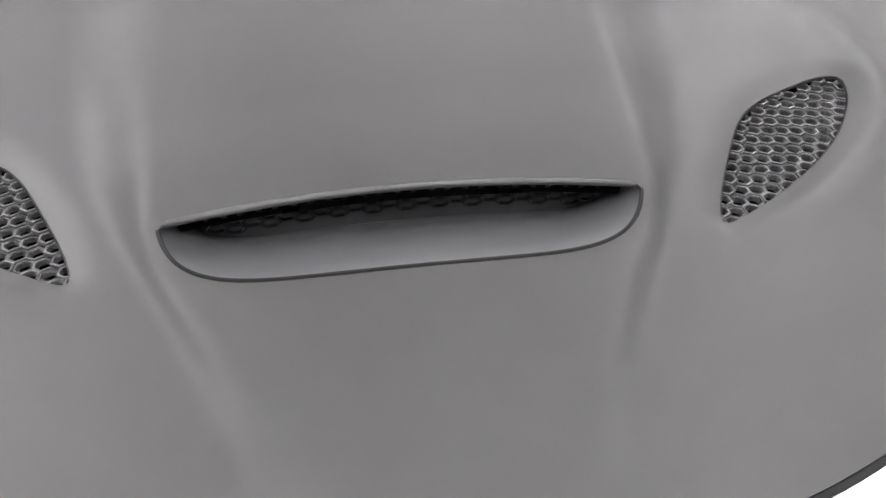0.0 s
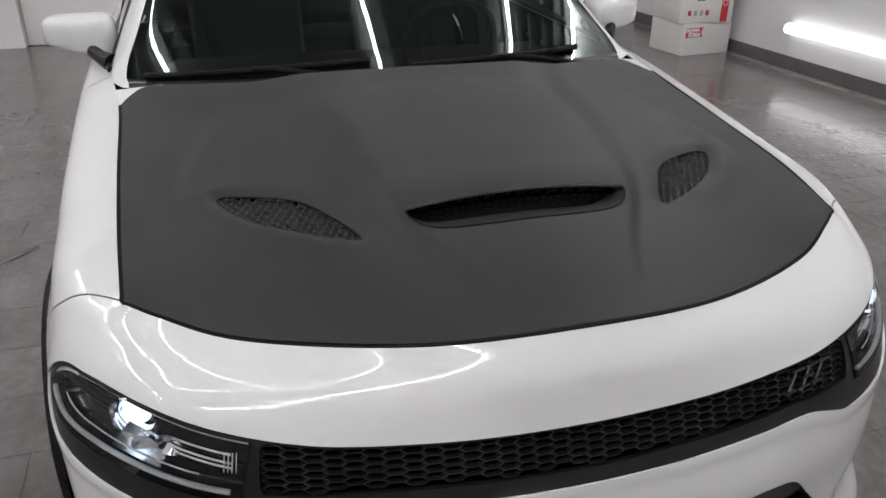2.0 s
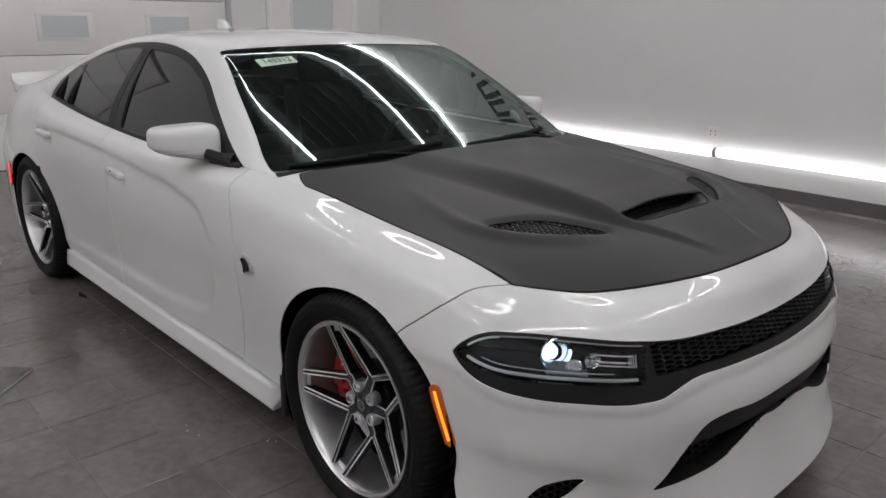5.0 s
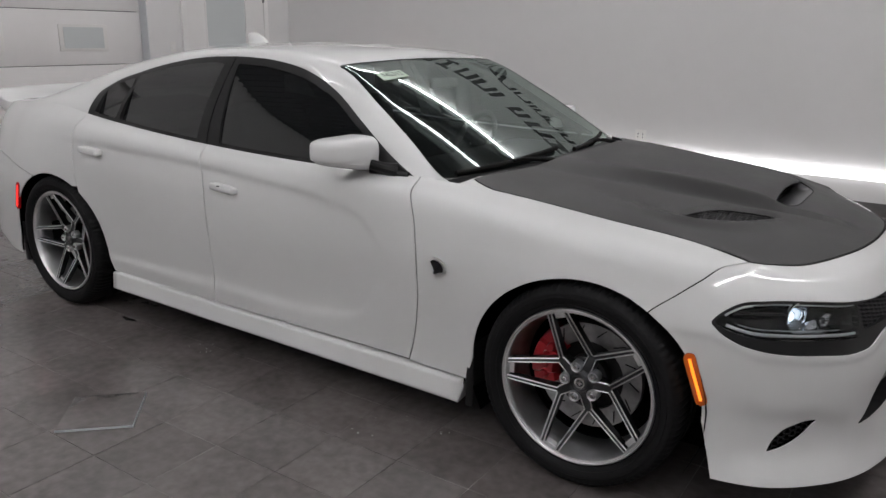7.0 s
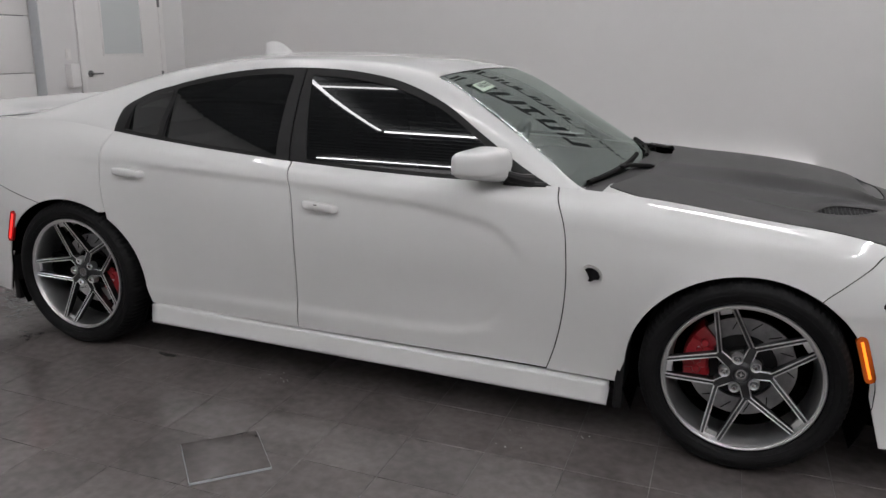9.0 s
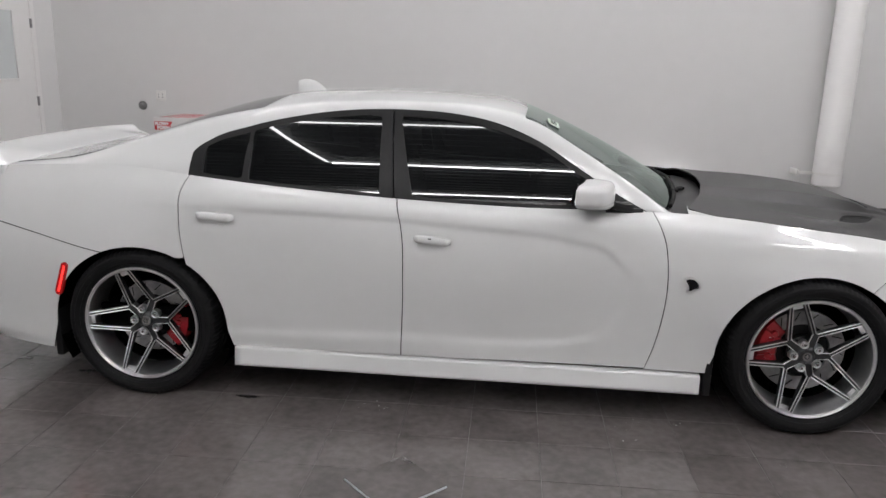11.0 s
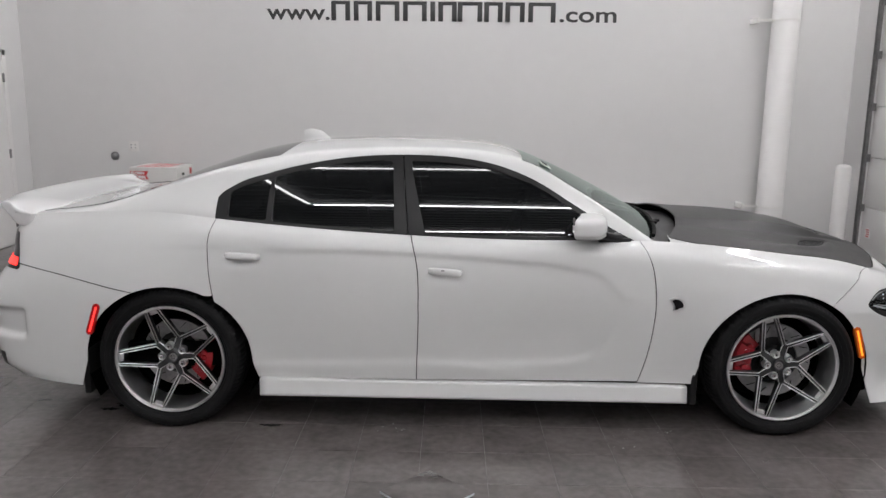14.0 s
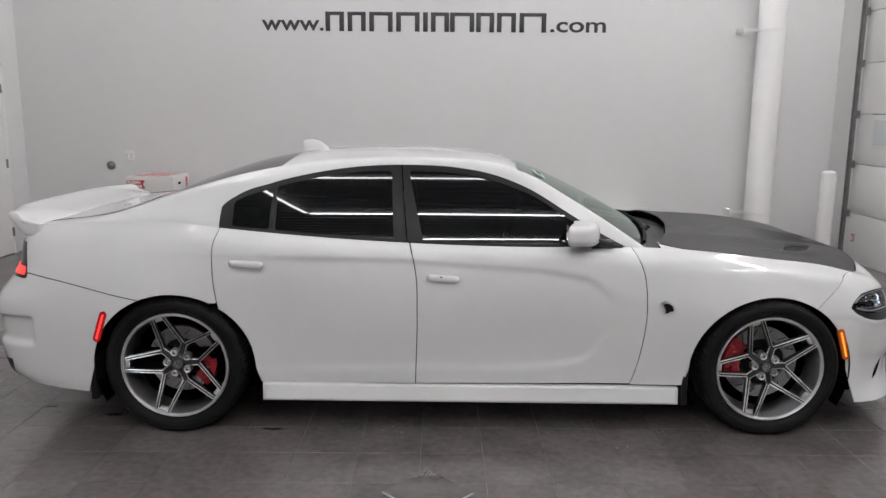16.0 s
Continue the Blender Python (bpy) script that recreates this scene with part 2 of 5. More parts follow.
class Sheet:
    """A surface of points and faces that can be cut along smooth lines."""

    def __init__(self, verts, faces):
        self.v, self.f = np.asarray(verts, float), [tuple(f) for f in faces]

    @staticmethod
    def grid(g):
        nu, nv = g.shape[:2]
        i = np.arange(nu * nv).reshape(nu, nv)
        return Sheet(g.reshape(-1, 3), np.stack([i[:-1, :-1], i[1:, :-1], i[1:, 1:], i[:-1, 1:]], -1).reshape(-1, 4).tolist())

    def cut(self, fn):
        """Keeps what lies where fn(points) > 0."""
        val = np.asarray(fn(self.v), float)
        verts, made, faces = [tuple(p) for p in self.v], {}, []
        for f in self.f:
            s = [val[i] > 0 for i in f]
            if all(s):
                faces.append(f)
                continue
            if not any(s):
                continue
            out = []
            for k, i in enumerate(f):
                j = f[(k + 1) % len(f)]
                if val[i] > 0:
                    out.append(i)
                if (val[i] > 0) != (val[j] > 0):
                    key = (min(i, j), max(i, j))
                    if key not in made:
                        a, b = self.v[i], self.v[j]
                        lo, hi = 0.0, 1.0
                        t = val[i] / (val[i] - val[j])
                        for _ in range(2):
                            mid = float(fn((a + (b - a) * t)[None])[0])
                            if abs(mid) < 1e-5:
                                break
                            if (mid > 0) == (val[i] > 0):
                                lo = t
                                t = t + (hi - t) * min(.9, abs(mid) / (abs(mid) + abs(val[j])))
                            else:
                                hi = t
                                t = lo + (t - lo) * max(.1, abs(val[i]) / (abs(mid) + abs(val[i])))
                        made[key] = len(verts)
                        verts.append(tuple(a + (b - a) * t))
                    out.append(made[key])
            if len(out) > 2:
                faces.append(tuple(out))
        used = sorted({i for f in faces for i in f})
        new_id = {o: k for k, o in enumerate(used)}
        return Sheet(np.array([verts[i] for i in used]) if used else np.zeros((0, 3)), [tuple(new_id[i] for i in f) for f in faces])

    def normals(self):
        n = np.zeros_like(self.v)
        sizes = np.array([len(f) for f in self.f])
        for size in set(sizes.tolist()):
            ids = np.array([f for f in self.f if len(f) == size])
            p = self.v[ids]
            q = np.cross(p[:, 1] - p[:, 0], p[:, 2] - p[:, 0]) if size == 3 else np.cross(p[:, 2] - p[:, 0], p[:, 3] - p[:, 1])
            for k in range(size):
                np.add.at(n, ids[:, k], q)
        return n / np.maximum(np.linalg.norm(n, axis=1, keepdims=True), 1e-12)

    def moved(self, d):
        return Sheet(self.v + self.normals() * d, self.f)

    def mirrored(self):
        return Sheet(self.v * np.array([1, -1, 1]), [f[::-1] for f in self.f])

    def joined(self, o):
        k = len(self.v)
        return Sheet(np.vstack([self.v, o.v]), self.f + [tuple(i + k for i in f) for f in o.f])

    def thick(self, d):
        """Gives the sheet a thickness against its normals, with a rim."""
        n = self.normals()
        back = self.v - n * d
        k = len(self.v)
        faces = list(self.f) + [tuple(i + k for i in f[::-1]) for f in self.f]
        count = {}
        for f in self.f:
            for a, b in zip(f, f[1:] + f[:1]):
                count[(a, b)] = 1
        for a, b in count:
            if (b, a) not in count:
                faces.append((b, a, a + k, b + k))
        return Sheet(np.vstack([self.v, back]), faces)

    def place(self, name, mat, parent=None, label="", thick=0.0):
        s = self.thick(thick) if thick else self
        ob = mesh_object(name, s.v, s.f, mat, parent, label)
        if thick:
            me = ob.data
            bm = bmesh.new()
            bm.from_mesh(me)
            for e in bm.edges:
                e.smooth = e.calc_face_angle(0) < radians(50) if len(e.link_faces) == 2 else True
            bm.to_mesh(me)
            bm.free()
        return ob


def polygon_side(poly):
    """Signed distance to a closed polygon in a plane, positive inside; takes two arrays."""
    P = np.asarray(poly, float)
    Q = np.roll(P, -1, 0)

    def fn(a, b):
        p = np.stack([a, b], -1)[:, None, :]
        d = Q - P
        t = np.clip(((p - P) * d).sum(-1) / (d**2).sum(-1), 0, 1)
        dist = np.linalg.norm(p - P - d * t[..., None], axis=-1).min(1)
        y0, y1 = P[:, 1], Q[:, 1]
        cross = ((y0 > b[:, None]) != (y1 > b[:, None])) & (a[:, None] < (Q[:, 0] - P[:, 0]) * (b[:, None] - y0) / np.where(y1 == y0, 1e-9, y1 - y0) + P[:, 0])
        return np.where(cross.sum(1) % 2 == 1, dist, -dist)
    return fn


def rounded(poly, n=6):
    """A closed polygon with smooth corners through the given points."""
    P = np.asarray(poly, float)
    Q = np.vstack([P[-2:], P, P[:3]])
    t = np.linspace(0, len(P), len(P) * n, endpoint=False) + 2
    return spline(range(len(Q)), Q, t)


def spline(ts, P, t):
    """Smooth curve through the rows of P at the parameters ts, read at t."""
    ts, P, t = np.asarray(ts, float), np.asarray(P, float), np.asarray(t, float)
    P = P.reshape(len(ts), -1)
    h = np.diff(ts)
    d = np.diff(P, axis=0) / h[:, None]
    m = np.vstack([d[:1], (d[:-1] * h[1:, None] + d[1:] * h[:-1, None]) / (h[:-1] + h[1:])[:, None], d[-1:]])
    i = np.clip(np.searchsorted(ts, t, side="right") - 1, 0, len(ts) - 2)
    s = ((t - ts[i]) / h[i])[:, None]
    s = np.clip(s, 0, 1)
    hh = h[i][:, None]
    return ((2 * s**3 - 3 * s**2 + 1) * P[i] + (s**3 - 2 * s**2 + s) * hh * m[i]
            + (3 * s**2 - 2 * s**3) * P[i + 1] + (s**3 - s**2) * hh * m[i + 1])


def line(xs, vs):
    """A smooth function of one number through a few knots."""
    order = np.argsort(xs)
    xs, vs = np.asarray(xs, float)[order], np.asarray(vs, float)[order]
    return lambda q: spline(xs, vs, np.clip(np.atleast_1d(q), xs[0], xs[-1]))[:, 0]


# Feature lines of the body's half shell, from the middle of the nose to the middle of the tail: (x, half width, height).
STATIONS = [0, .3, .57, .8, 1.0, 1.18, 1.55, 2.0, 2.28, 2.85, 3.4, 4.4, 4.65, 5.05, 5.5, 5.95, 6.35]
LINES = [
    [(2.47, 0, .15), (2.45, .3, .15), (2.375, .57, .155), (2.27, .75, .165), (2.12, .89, .175), (1.95, .94, .18), (1.53, .94, .19), (1.08, .93, .2), (.82, .92, .2), (.25, .92, .2), (-.3, .92, .2), (-1.29, .92, .2), (-1.53, .93, .2), (-1.93, .95, .215), (-2.36, .82, .24), (-2.47, .45, .25), (-2.48, 0, .25)],
    [(2.44, 0, .25), (2.42, .3, .25), (2.345, .57, .25), (2.25, .735, .25), (2.115, .865, .255), (1.945, .925, .26), (1.53, .94, .26), (1.08, .925, .262), (.82, .917, .265), (.25, .922, .27), (-.3, .93, .27), (-1.29, .93, .27), (-1.53, .945, .27), (-1.93, .955, .28), (-2.42, .83, .3), (-2.52, .45, .31), (-2.53, 0, .31)],
    [(2.42, 0, .38), (2.40, .3, .38), (2.335, .57, .38), (2.245, .735, .38), (2.095, .872, .38), (1.93, .912, .38), (1.53, .955, .4), (1.08, .935, .4), (.82, .928, .4), (.25, .935, .4), (-.3, .945, .4), (-1.29, .95, .4), (-1.53, .965, .42), (-1.93, .96, .42), (-2.45, .83, .43), (-2.57, .45, .44), (-2.59, 0, .44)],
    [(2.43, 0, .5), (2.41, .3, .5), (2.335, .57, .495), (2.235, .74, .5), (2.07, .88, .51), (1.91, .92, .52), (1.53, .965, .54), (1.08, .95, .53), (.82, .942, .53), (.25, .95, .53), (-.3, .96, .53), (-1.29, .96, .54), (-1.53, .978, .56), (-1.93, .962, .55), (-2.465, .83, .56), (-2.585, .45, .57), (-2.605, 0, .57)],
    [(2.40, 0, .6), (2.385, .3, .597), (2.315, .57, .59), (2.215, .745, .6), (2.045, .885, .615), (1.885, .922, .63), (1.53, .96, .66), (1.08, .96, .66), (.82, .958, .66), (.25, .967, .66), (-.3, .972, .66), (-1.29, .967, .7), (-1.53, .975, .71), (-1.93, .96, .69), (-2.44, .83, .68), (-2.57, .45, .68), (-2.59, 0, .68)],
    [(2.36, 0, .69), (2.345, .3, .694), (2.272, .57, .711), (2.17, .735, .725), (2.005, .863, .732), (1.86, .905, .735), (1.53, .938, .76), (1.08, .955, .78), (.82, .957, .79), (.25, .968, .8), (-.3, .974, .81), (-1.29, .962, .85), (-1.53, .957, .85), (-1.93, .932, .84), (-2.335, .81, .83), (-2.45, .45, .83), (-2.46, 0, .83)],
    [(2.335, 0, .775), (2.305, .3, .77), (2.215, .57, .77), (2.11, .72, .785), (1.985, .815, .8), (1.85, .866, .823), (1.53, .897, .858), (1.08, .922, .903), (.82, .934, .922), (.25, .948, .934), (-.3, .95, .945), (-1.29, .932, .987), (-1.53, .913, .99), (-1.93, .877, .985), (-2.32, .77, .96), (-2.44, .42, .95), (-2.45, 0, .95)],
    [(2.286, 0, .834), (2.242, .3, .818), (2.123, .57, .806), (2.035, .7, .822), (1.985, .75, .838), (1.85, .766, .868), (1.53, .784, .908), (1.08, .806, .957), (.82, .84, .972), (.25, .885, .977), (-.3, .888, .993), (-1.29, .855, 1.06), (-1.53, .835, 1.083), (-1.93, .8, 1.080), (-2.30, .71, 1.052), (-2.42, .4, 1.05), (-2.43, 0, 1.05)],
]


def sharpen_corner(at=4, near=.035):
    """Adds two stations close to the hood's front corner, so that the top line turns there sharply and the others stay smooth."""
    s0 = list(STATIONS)
    u = [s0[at] - near, s0[at] + near]
    for k, row in enumerate(LINES):
        if k == len(LINES) - 1:
            c = np.array([1.992, .757, .8345])
            row[at] = tuple(c)
            extra = [tuple(c + (np.array(row[at + o]) - c) * .16) for o in (-1, 1)]
        else:
            extra = [tuple(p) for p in spline(s0, row, u)]
        row.insert(at + 1, extra[1])
        row.insert(at, extra[0])
    STATIONS.insert(at + 1, u[1])
    STATIONS.insert(at, u[0])


sharpen_corner()


def scallop(x, z):
    """How far the doors are pressed in, inside the curved crease of the body side."""
    top = line([-1.3, -.3, .1, .45, .62, .72], [.93, .91, .885, .85, .8, .7])(x)
    low = line([-1.3, -.3, .35, .5, .6, .68], [.335, .36, .365, .385, .43, .55])(x)
    k = lambda a: 1 / (1 + np.exp(-np.clip(a, -40, 40)))
    return .0115 * k((top - z) / .006) * k((z - low) / .010) * k((.66 - x) / .06) * k((x + 1.28) / .12)


# ---- the car's surfaces ----
def mirror_rows(r):
    return [(x, -w, z) for x, w, z in r[2:0:-1]] + list(r) + [(x, -w, z) for x, w, z in r[-2:-4:-1]]


EXT = [-STATIONS[2], -STATIONS[1]] + STATIONS + [2 * STATIONS[-1] - STATIONS[-2], 2 * STATIONS[-1] - STATIONS[-3]]


def body_grid(nu=470, nv=96):
    us = np.linspace(0, STATIONS[-1], nu)
    rows = np.stack([spline(EXT, mirror_rows(r), us) for r in LINES], 1)
    vs = np.linspace(0, len(LINES) - 1, nv)
    g = np.stack([spline(range(len(LINES)), rows[i], vs) for i in range(nu)])
    g[0, :, 1] = 0
    g[-1, :, 1] = 0
    g[..., 1] -= scallop(g[..., 0].ravel(), g[..., 2].ravel()).reshape(nu, nv) * np.clip((g[..., 1] - .8) / .1, 0, 1)
    for hx, hz in ((-.155, .806), (-1.14, .873)):
        g[..., 1] -= .011 * np.exp(-(((g[..., 0] - hx) / .075)**4 + ((g[..., 2] - hz) / .03)**2)) * (g[..., 1] > .8)
    # hollow sweep in the front bumper under a crease, and a fine step below the black band
    k = lambda a: 1 / (1 + np.exp(-np.clip(a, -40, 40)))
    q = g[..., 1] + 2.3 - g[..., 0]
    z = g[..., 2]
    nose = g[..., 0] > 1.7
    crease = np.interp(q, [-.2, 0, .15, .26, .4, .54, .84, 1.08, 1.2], [.392, .388, .35, .325, .315, .335, .39, .408, .42])
    hollow = .022 * k((crease - z) / .014) * k((z - .235) / .022) * k((1.16 - q) / .03) * k((q - .62) / .03)
    step = .007 * k((z - np.interp(q, [-.2, .3, .42, .5, .6, 1.1, 1.28], [.585, .59, .575, .553, .548, .577, .63])) / .006) * k((.70 - z) / .02)
    turn = np.clip(q / 1.15, 0, 1) * 1.2
    deep = (hollow - step) * nose
    g[..., 0] -= deep * np.cos(turn)
    g[..., 1] -= deep * np.sin(turn) * np.clip(g[..., 1] / .1, 0, 1)
    # pocket in the rear bumper's corner
    deep = .03 * k((g[..., 2] - .455) / .006) * k((.597 + .03 * (g[..., 0] + 2.26) - g[..., 2]) / .004) * k((-2.268 - g[..., 0]) / .006) * k((g[..., 1] - .45) / .02)
    g[..., 1] -= deep * .8
    g[..., 0] += deep * .6
    return g


GRID = body_grid()
HALF = Sheet.grid(GRID)
TOP_LINE = spline(EXT, mirror_rows(LINES[-1]), np.linspace(0, STATIONS[-1], 400))
top_w = lambda x: np.interp(x, TOP_LINE[::-1, 0], TOP_LINE[::-1, 1])
top_z = lambda x: np.interp(x, TOP_LINE[::-1, 0], TOP_LINE[::-1, 2])


@functools.lru_cache(maxsize=None)
def nose_row(z, n):
    """The nose's outline at one height."""
    return np.stack([[np.interp(z, row[:, 2], row[:, k]) for k in range(3)] for row in GRID[:n]])


def nose_point(q, z, deep=0.0):
    """The point of the nose at q = half width + 2.3 - x and height z, sunk by deep; q < 0.05 near the middle."""
    P = nose_row(round(float(z), 6), 150)
    qq = P[:, 1] + 2.3 - P[:, 0]
    k = int(np.argmin(qq))
    p = np.array([np.interp(q, qq[k:], P[k:, c]) for c in range(3)])
    a = np.array([np.interp(q + .01, qq[k:], P[k:, c]) for c in range(3)]) - np.array([np.interp(q - .01, qq[k:], P[k:, c]) for c in range(3)])
    n = np.array([a[1], -a[0], 0])
    n /= max(np.linalg.norm(n), 1e-9)
    return p - n * deep


def nose_point_y(y, z, deep=0.0):
    """The point of the nose at width y and height z, sunk straight back."""
    P = nose_row(round(float(z), 6), 110)
    return np.array([np.interp(abs(y), P[:, 1], P[:, 0]) - deep, y, z])


qv = lambda p: np.abs(p[:, 1]) + 2.3 - p[:, 0]
AXLE, HUB_Z, TRACK = 1.524, .359, .908


def arch(p, grow=0.0):
    """Positive outside both wheel arches."""
    out = np.full(len(p), 9.0)
    for cx in (AXLE, -AXLE):
        dx, dz = p[:, 0] - cx, p[:, 2] - .353
        a, b = .41 + grow, .383 + grow
        up = (np.sqrt((dx / a)**2 + (np.maximum(dz, 0) / b)**2) - 1) * b
        low = np.abs(dx) - a + np.minimum(dz, 0) * .3
        out = np.minimum(out, np.where(dz > 0, up, low))
    return out


wrap_a = lambda p: p[:, 2] - .6 + .95 - np.abs(p[:, 1])
seam_bumper = line([0, .09, .171, .261, .37, .40, .44, .6], [1.70, 1.75, 1.815, 1.88, 1.934, 1.958, 1.995, 1.998])
seam_door_1 = line([.2, .254, .518, .725, .87, .962, 1.05], [.79, .812, .871, .874, .851, .813, .77])
seam_door_2 = line([.2, .268, .629, .862, 1.011, 1.05], [-.293, -.293, -.285, -.294, -.33, -.345])
seam_door_3 = line([.2, .6, .68, .855, .998, 1.069, 1.1], [-1.27, -1.275, -1.29, -1.31, -1.306, -1.286, -1.275])
seam_tail = line([-2.6, -2.239, -2.108, -1.954, -1.748, -1.6], [.83, .813, .793, .763, .718, .69])
band_top = line([-.3, -.06, .25, .46, .6, .87, 1.07, 1.17, 1.23, 1.27, 1.285], [.694, .695, .702, .707, .717, .74, .744, .737, .716, .692, .678])
band_low = line([-.3, -.1, .25, .40, .47, .52, .6, .81, 1.0, 1.11, 1.21, 1.26, 1.285], [.603, .603, .61, .605, .588, .575, .572, .584, .594, .606, .628, .652, .674])
lamp_low = line([.5, .61, .81, 1.0, 1.15, 1.23, 1.285], [.612, .617, .629, .636, .645, .66, .677])
intake_top = line([-.3, -.1, .1, .25, .34, .41, .5, .54], [.484, .484, .482, .486, .468, .413, .34, .318])
intake_low = line([-.3, -.1, .03, .146, .257, .392, .54], [.406, .405, .400, .362, .335, .322, .317])
fog_top = line([.77, .79, .9, .97, 1.0, 1.02], [.364, .367, .358, .332, .305, .272])
fog_low = line([.77, .79, .85, .94, 1.0, 1.02], [.364, .361, .322, .287, .274, .271])
in_band = lambda p: np.minimum(np.minimum(band_top(qv(p)) - p[:, 2], p[:, 2] - band_low(qv(p))), 1.283 - qv(p)) - 10 * (p[:, 0] < 1.5)
in_intake = lambda p: np.minimum(np.minimum(intake_top(qv(p)) - p[:, 2], p[:, 2] - intake_low(qv(p))), .535 - qv(p)) - 10 * (p[:, 0] < 1.5)
in_fog = lambda p: np.minimum(np.minimum(fog_top(qv(p)) - p[:, 2], p[:, 2] - fog_low(qv(p))), np.minimum(qv(p) - .78, 1.018 - qv(p))) - 10 * (p[:, 0] < 1.5)
GAP = .0024

car = thing("car", "white four-door sedan with matte charcoal hood and dark wheels", "car")


def both(s):
    """The half sheet and its mirror image, welded along the middle."""
    o = s.joined(s.mirrored())
    key, ids, verts = {}, [], []
    for p in o.v:
        k = tuple(np.round(p, 5)) if abs(p[1]) < 1e-4 else None
        if k is not None and k in key:
            ids.append(key[k])
            continue
        if k is not None:
            key[k] = len(verts)
        ids.append(len(verts))
        verts.append(p)
    return Sheet(np.array(verts), [tuple(ids[i] for i in f) for f in o.f])


# nose and front fenders
bumper_half = (HALF.cut(lambda p: np.minimum(p[:, 0] - 1.6, p[:, 0] - seam_bumper(wrap_a(p)) - GAP))
               .cut(arch).cut(lambda p: -in_band(p)).cut(lambda p: -in_intake(p)).cut(lambda p: -in_fog(p)))
front_bumper = both(bumper_half).place("front_bumper", WHITE_PAINT, car, "glossy white painted nose and bumper", thick=.005)
fender_half = HALF.cut(lambda p: np.minimum(seam_bumper(wrap_a(p)) - p[:, 0] - GAP, p[:, 0] - seam_door_1(p[:, 2]) - GAP)).cut(arch).cut(lambda p: p[:, 2] - .262)
door_1_half = HALF.cut(lambda p: np.minimum(seam_door_1(p[:, 2]) - p[:, 0] - GAP, p[:, 0] - seam_door_2(p[:, 2]) - GAP)).cut(lambda p: p[:, 2] - .268)
door_2_half = HALF.cut(lambda p: np.minimum(seam_door_2(p[:, 2]) - p[:, 0] - GAP, p[:, 0] - seam_door_3(p[:, 2]) - GAP)).cut(arch).cut(lambda p: p[:, 2] - .268)
quarter_half = HALF.cut(lambda p: np.minimum(seam_door_3(p[:, 2]) - p[:, 0] - GAP, p[:, 2] - seam_tail(p[:, 0]) - GAP)).cut(arch)
rear_half = HALF.cut(lambda p: np.minimum(-1.5 - p[:, 0], seam_tail(p[:, 0]) - GAP - p[:, 2])).cut(arch)
lower_quarter = HALF.cut(lambda p: np.minimum(seam_door_3(p[:, 2]) - p[:, 0] - GAP, np.minimum(p[:, 0] + 1.5, np.minimum(seam_tail(p[:, 0]) - p[:, 2], p[:, 2] - .25)))).cut(arch)
SIDES = {}
for side, flip in (("right", True), ("left", False)):
    pick = lambda s: s.mirrored() if flip else s
    pick(fender_half).place("front_fender", WHITE_PAINT, car, thick=.005)
    SIDES[side] = (pick(door_1_half).place("front_door", WHITE_PAINT, car, thick=.005), pick(door_2_half).place("rear_door", WHITE_PAINT, car, thick=.005))
    pick(quarter_half).place("quarter_panel", WHITE_PAINT, car, thick=.005)
rear_bumper = both(rear_half).place("rear_bumper", WHITE_PAINT, car, thick=.005)
# near-black shell behind the seams, added so that the gaps look shaded
both(HALF.cut(lambda p: arch(p, .012)).cut(lambda p: np.minimum(-in_band(p), -in_intake(p))).moved(-.02)).place("inner_structure", VOID, car, "near-black shell for the shade in the panel gaps")
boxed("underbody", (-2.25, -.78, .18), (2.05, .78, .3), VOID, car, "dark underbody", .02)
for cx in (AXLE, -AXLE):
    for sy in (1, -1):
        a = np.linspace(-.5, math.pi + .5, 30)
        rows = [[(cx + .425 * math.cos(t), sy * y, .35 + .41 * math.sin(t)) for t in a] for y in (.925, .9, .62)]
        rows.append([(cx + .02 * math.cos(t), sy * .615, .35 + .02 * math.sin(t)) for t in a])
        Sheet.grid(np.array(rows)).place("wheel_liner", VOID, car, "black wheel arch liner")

# side skirts
for sy in (1, -1):
    xs = np.linspace(-1.079, 1.062, 60)
    rows = []
    for x in xs:
        k = (x + 1.08) / 2.14
        lo = .175 - .012 * k
        top = .266 - .016 * k
        rows.append([(x, sy * w, z) for w, z in ((.86, top + .002), (.937, top), (.9415, top - .004), (.9435, top - .012), (.949, lo + .018), (.952, lo + .010), (.944, lo), (.86, lo + .01))])
    s = Sheet.grid(np.array(rows))
    k = len(s.v)
    s.f += [tuple(range(8)), tuple(range(k - 1, k - 9, -1))]
    s.place("side_skirt", WHITE_PAINT, car, "white side skirt")
# mud flaps behind the wheels
for cx, x0, lo in ((AXLE, 1.082, .15), (-AXLE, -1.975, .165)):
    for sy in (1, -1):
        boxed("mud_flap", (x0, sy * .928 if sy < 0 else .75, lo), (x0 + .035, -.75 if sy < 0 else .928, .4), TRIM, car, "black mud flap", .008)

# ---- hood ----
HOOD_EDGE = TOP_LINE[TOP_LINE[:, 0] > .962]
side_knots = ([.9, .97, 1.3, 1.6, 1.8, 2.0, 2.16, 2.32], [1.0, 1.012, .99, .962, .938, .905, .868, .822])
hood_mid = line(*side_knots)
hood_side = line([.9, .96, 1.08, 1.3, 1.53, 1.85, 2.0, 2.12, 2.32], [.97, .967, .957, .934, .908, .868, .836, .79, .7])
dome_w = line([.9, 1.0, 1.48, 1.77, 1.9, 1.97, 2.05, 2.13, 2.2, 2.33], [.42, .40, .335, .30, .272, .25, .205, .165, .135, .1])
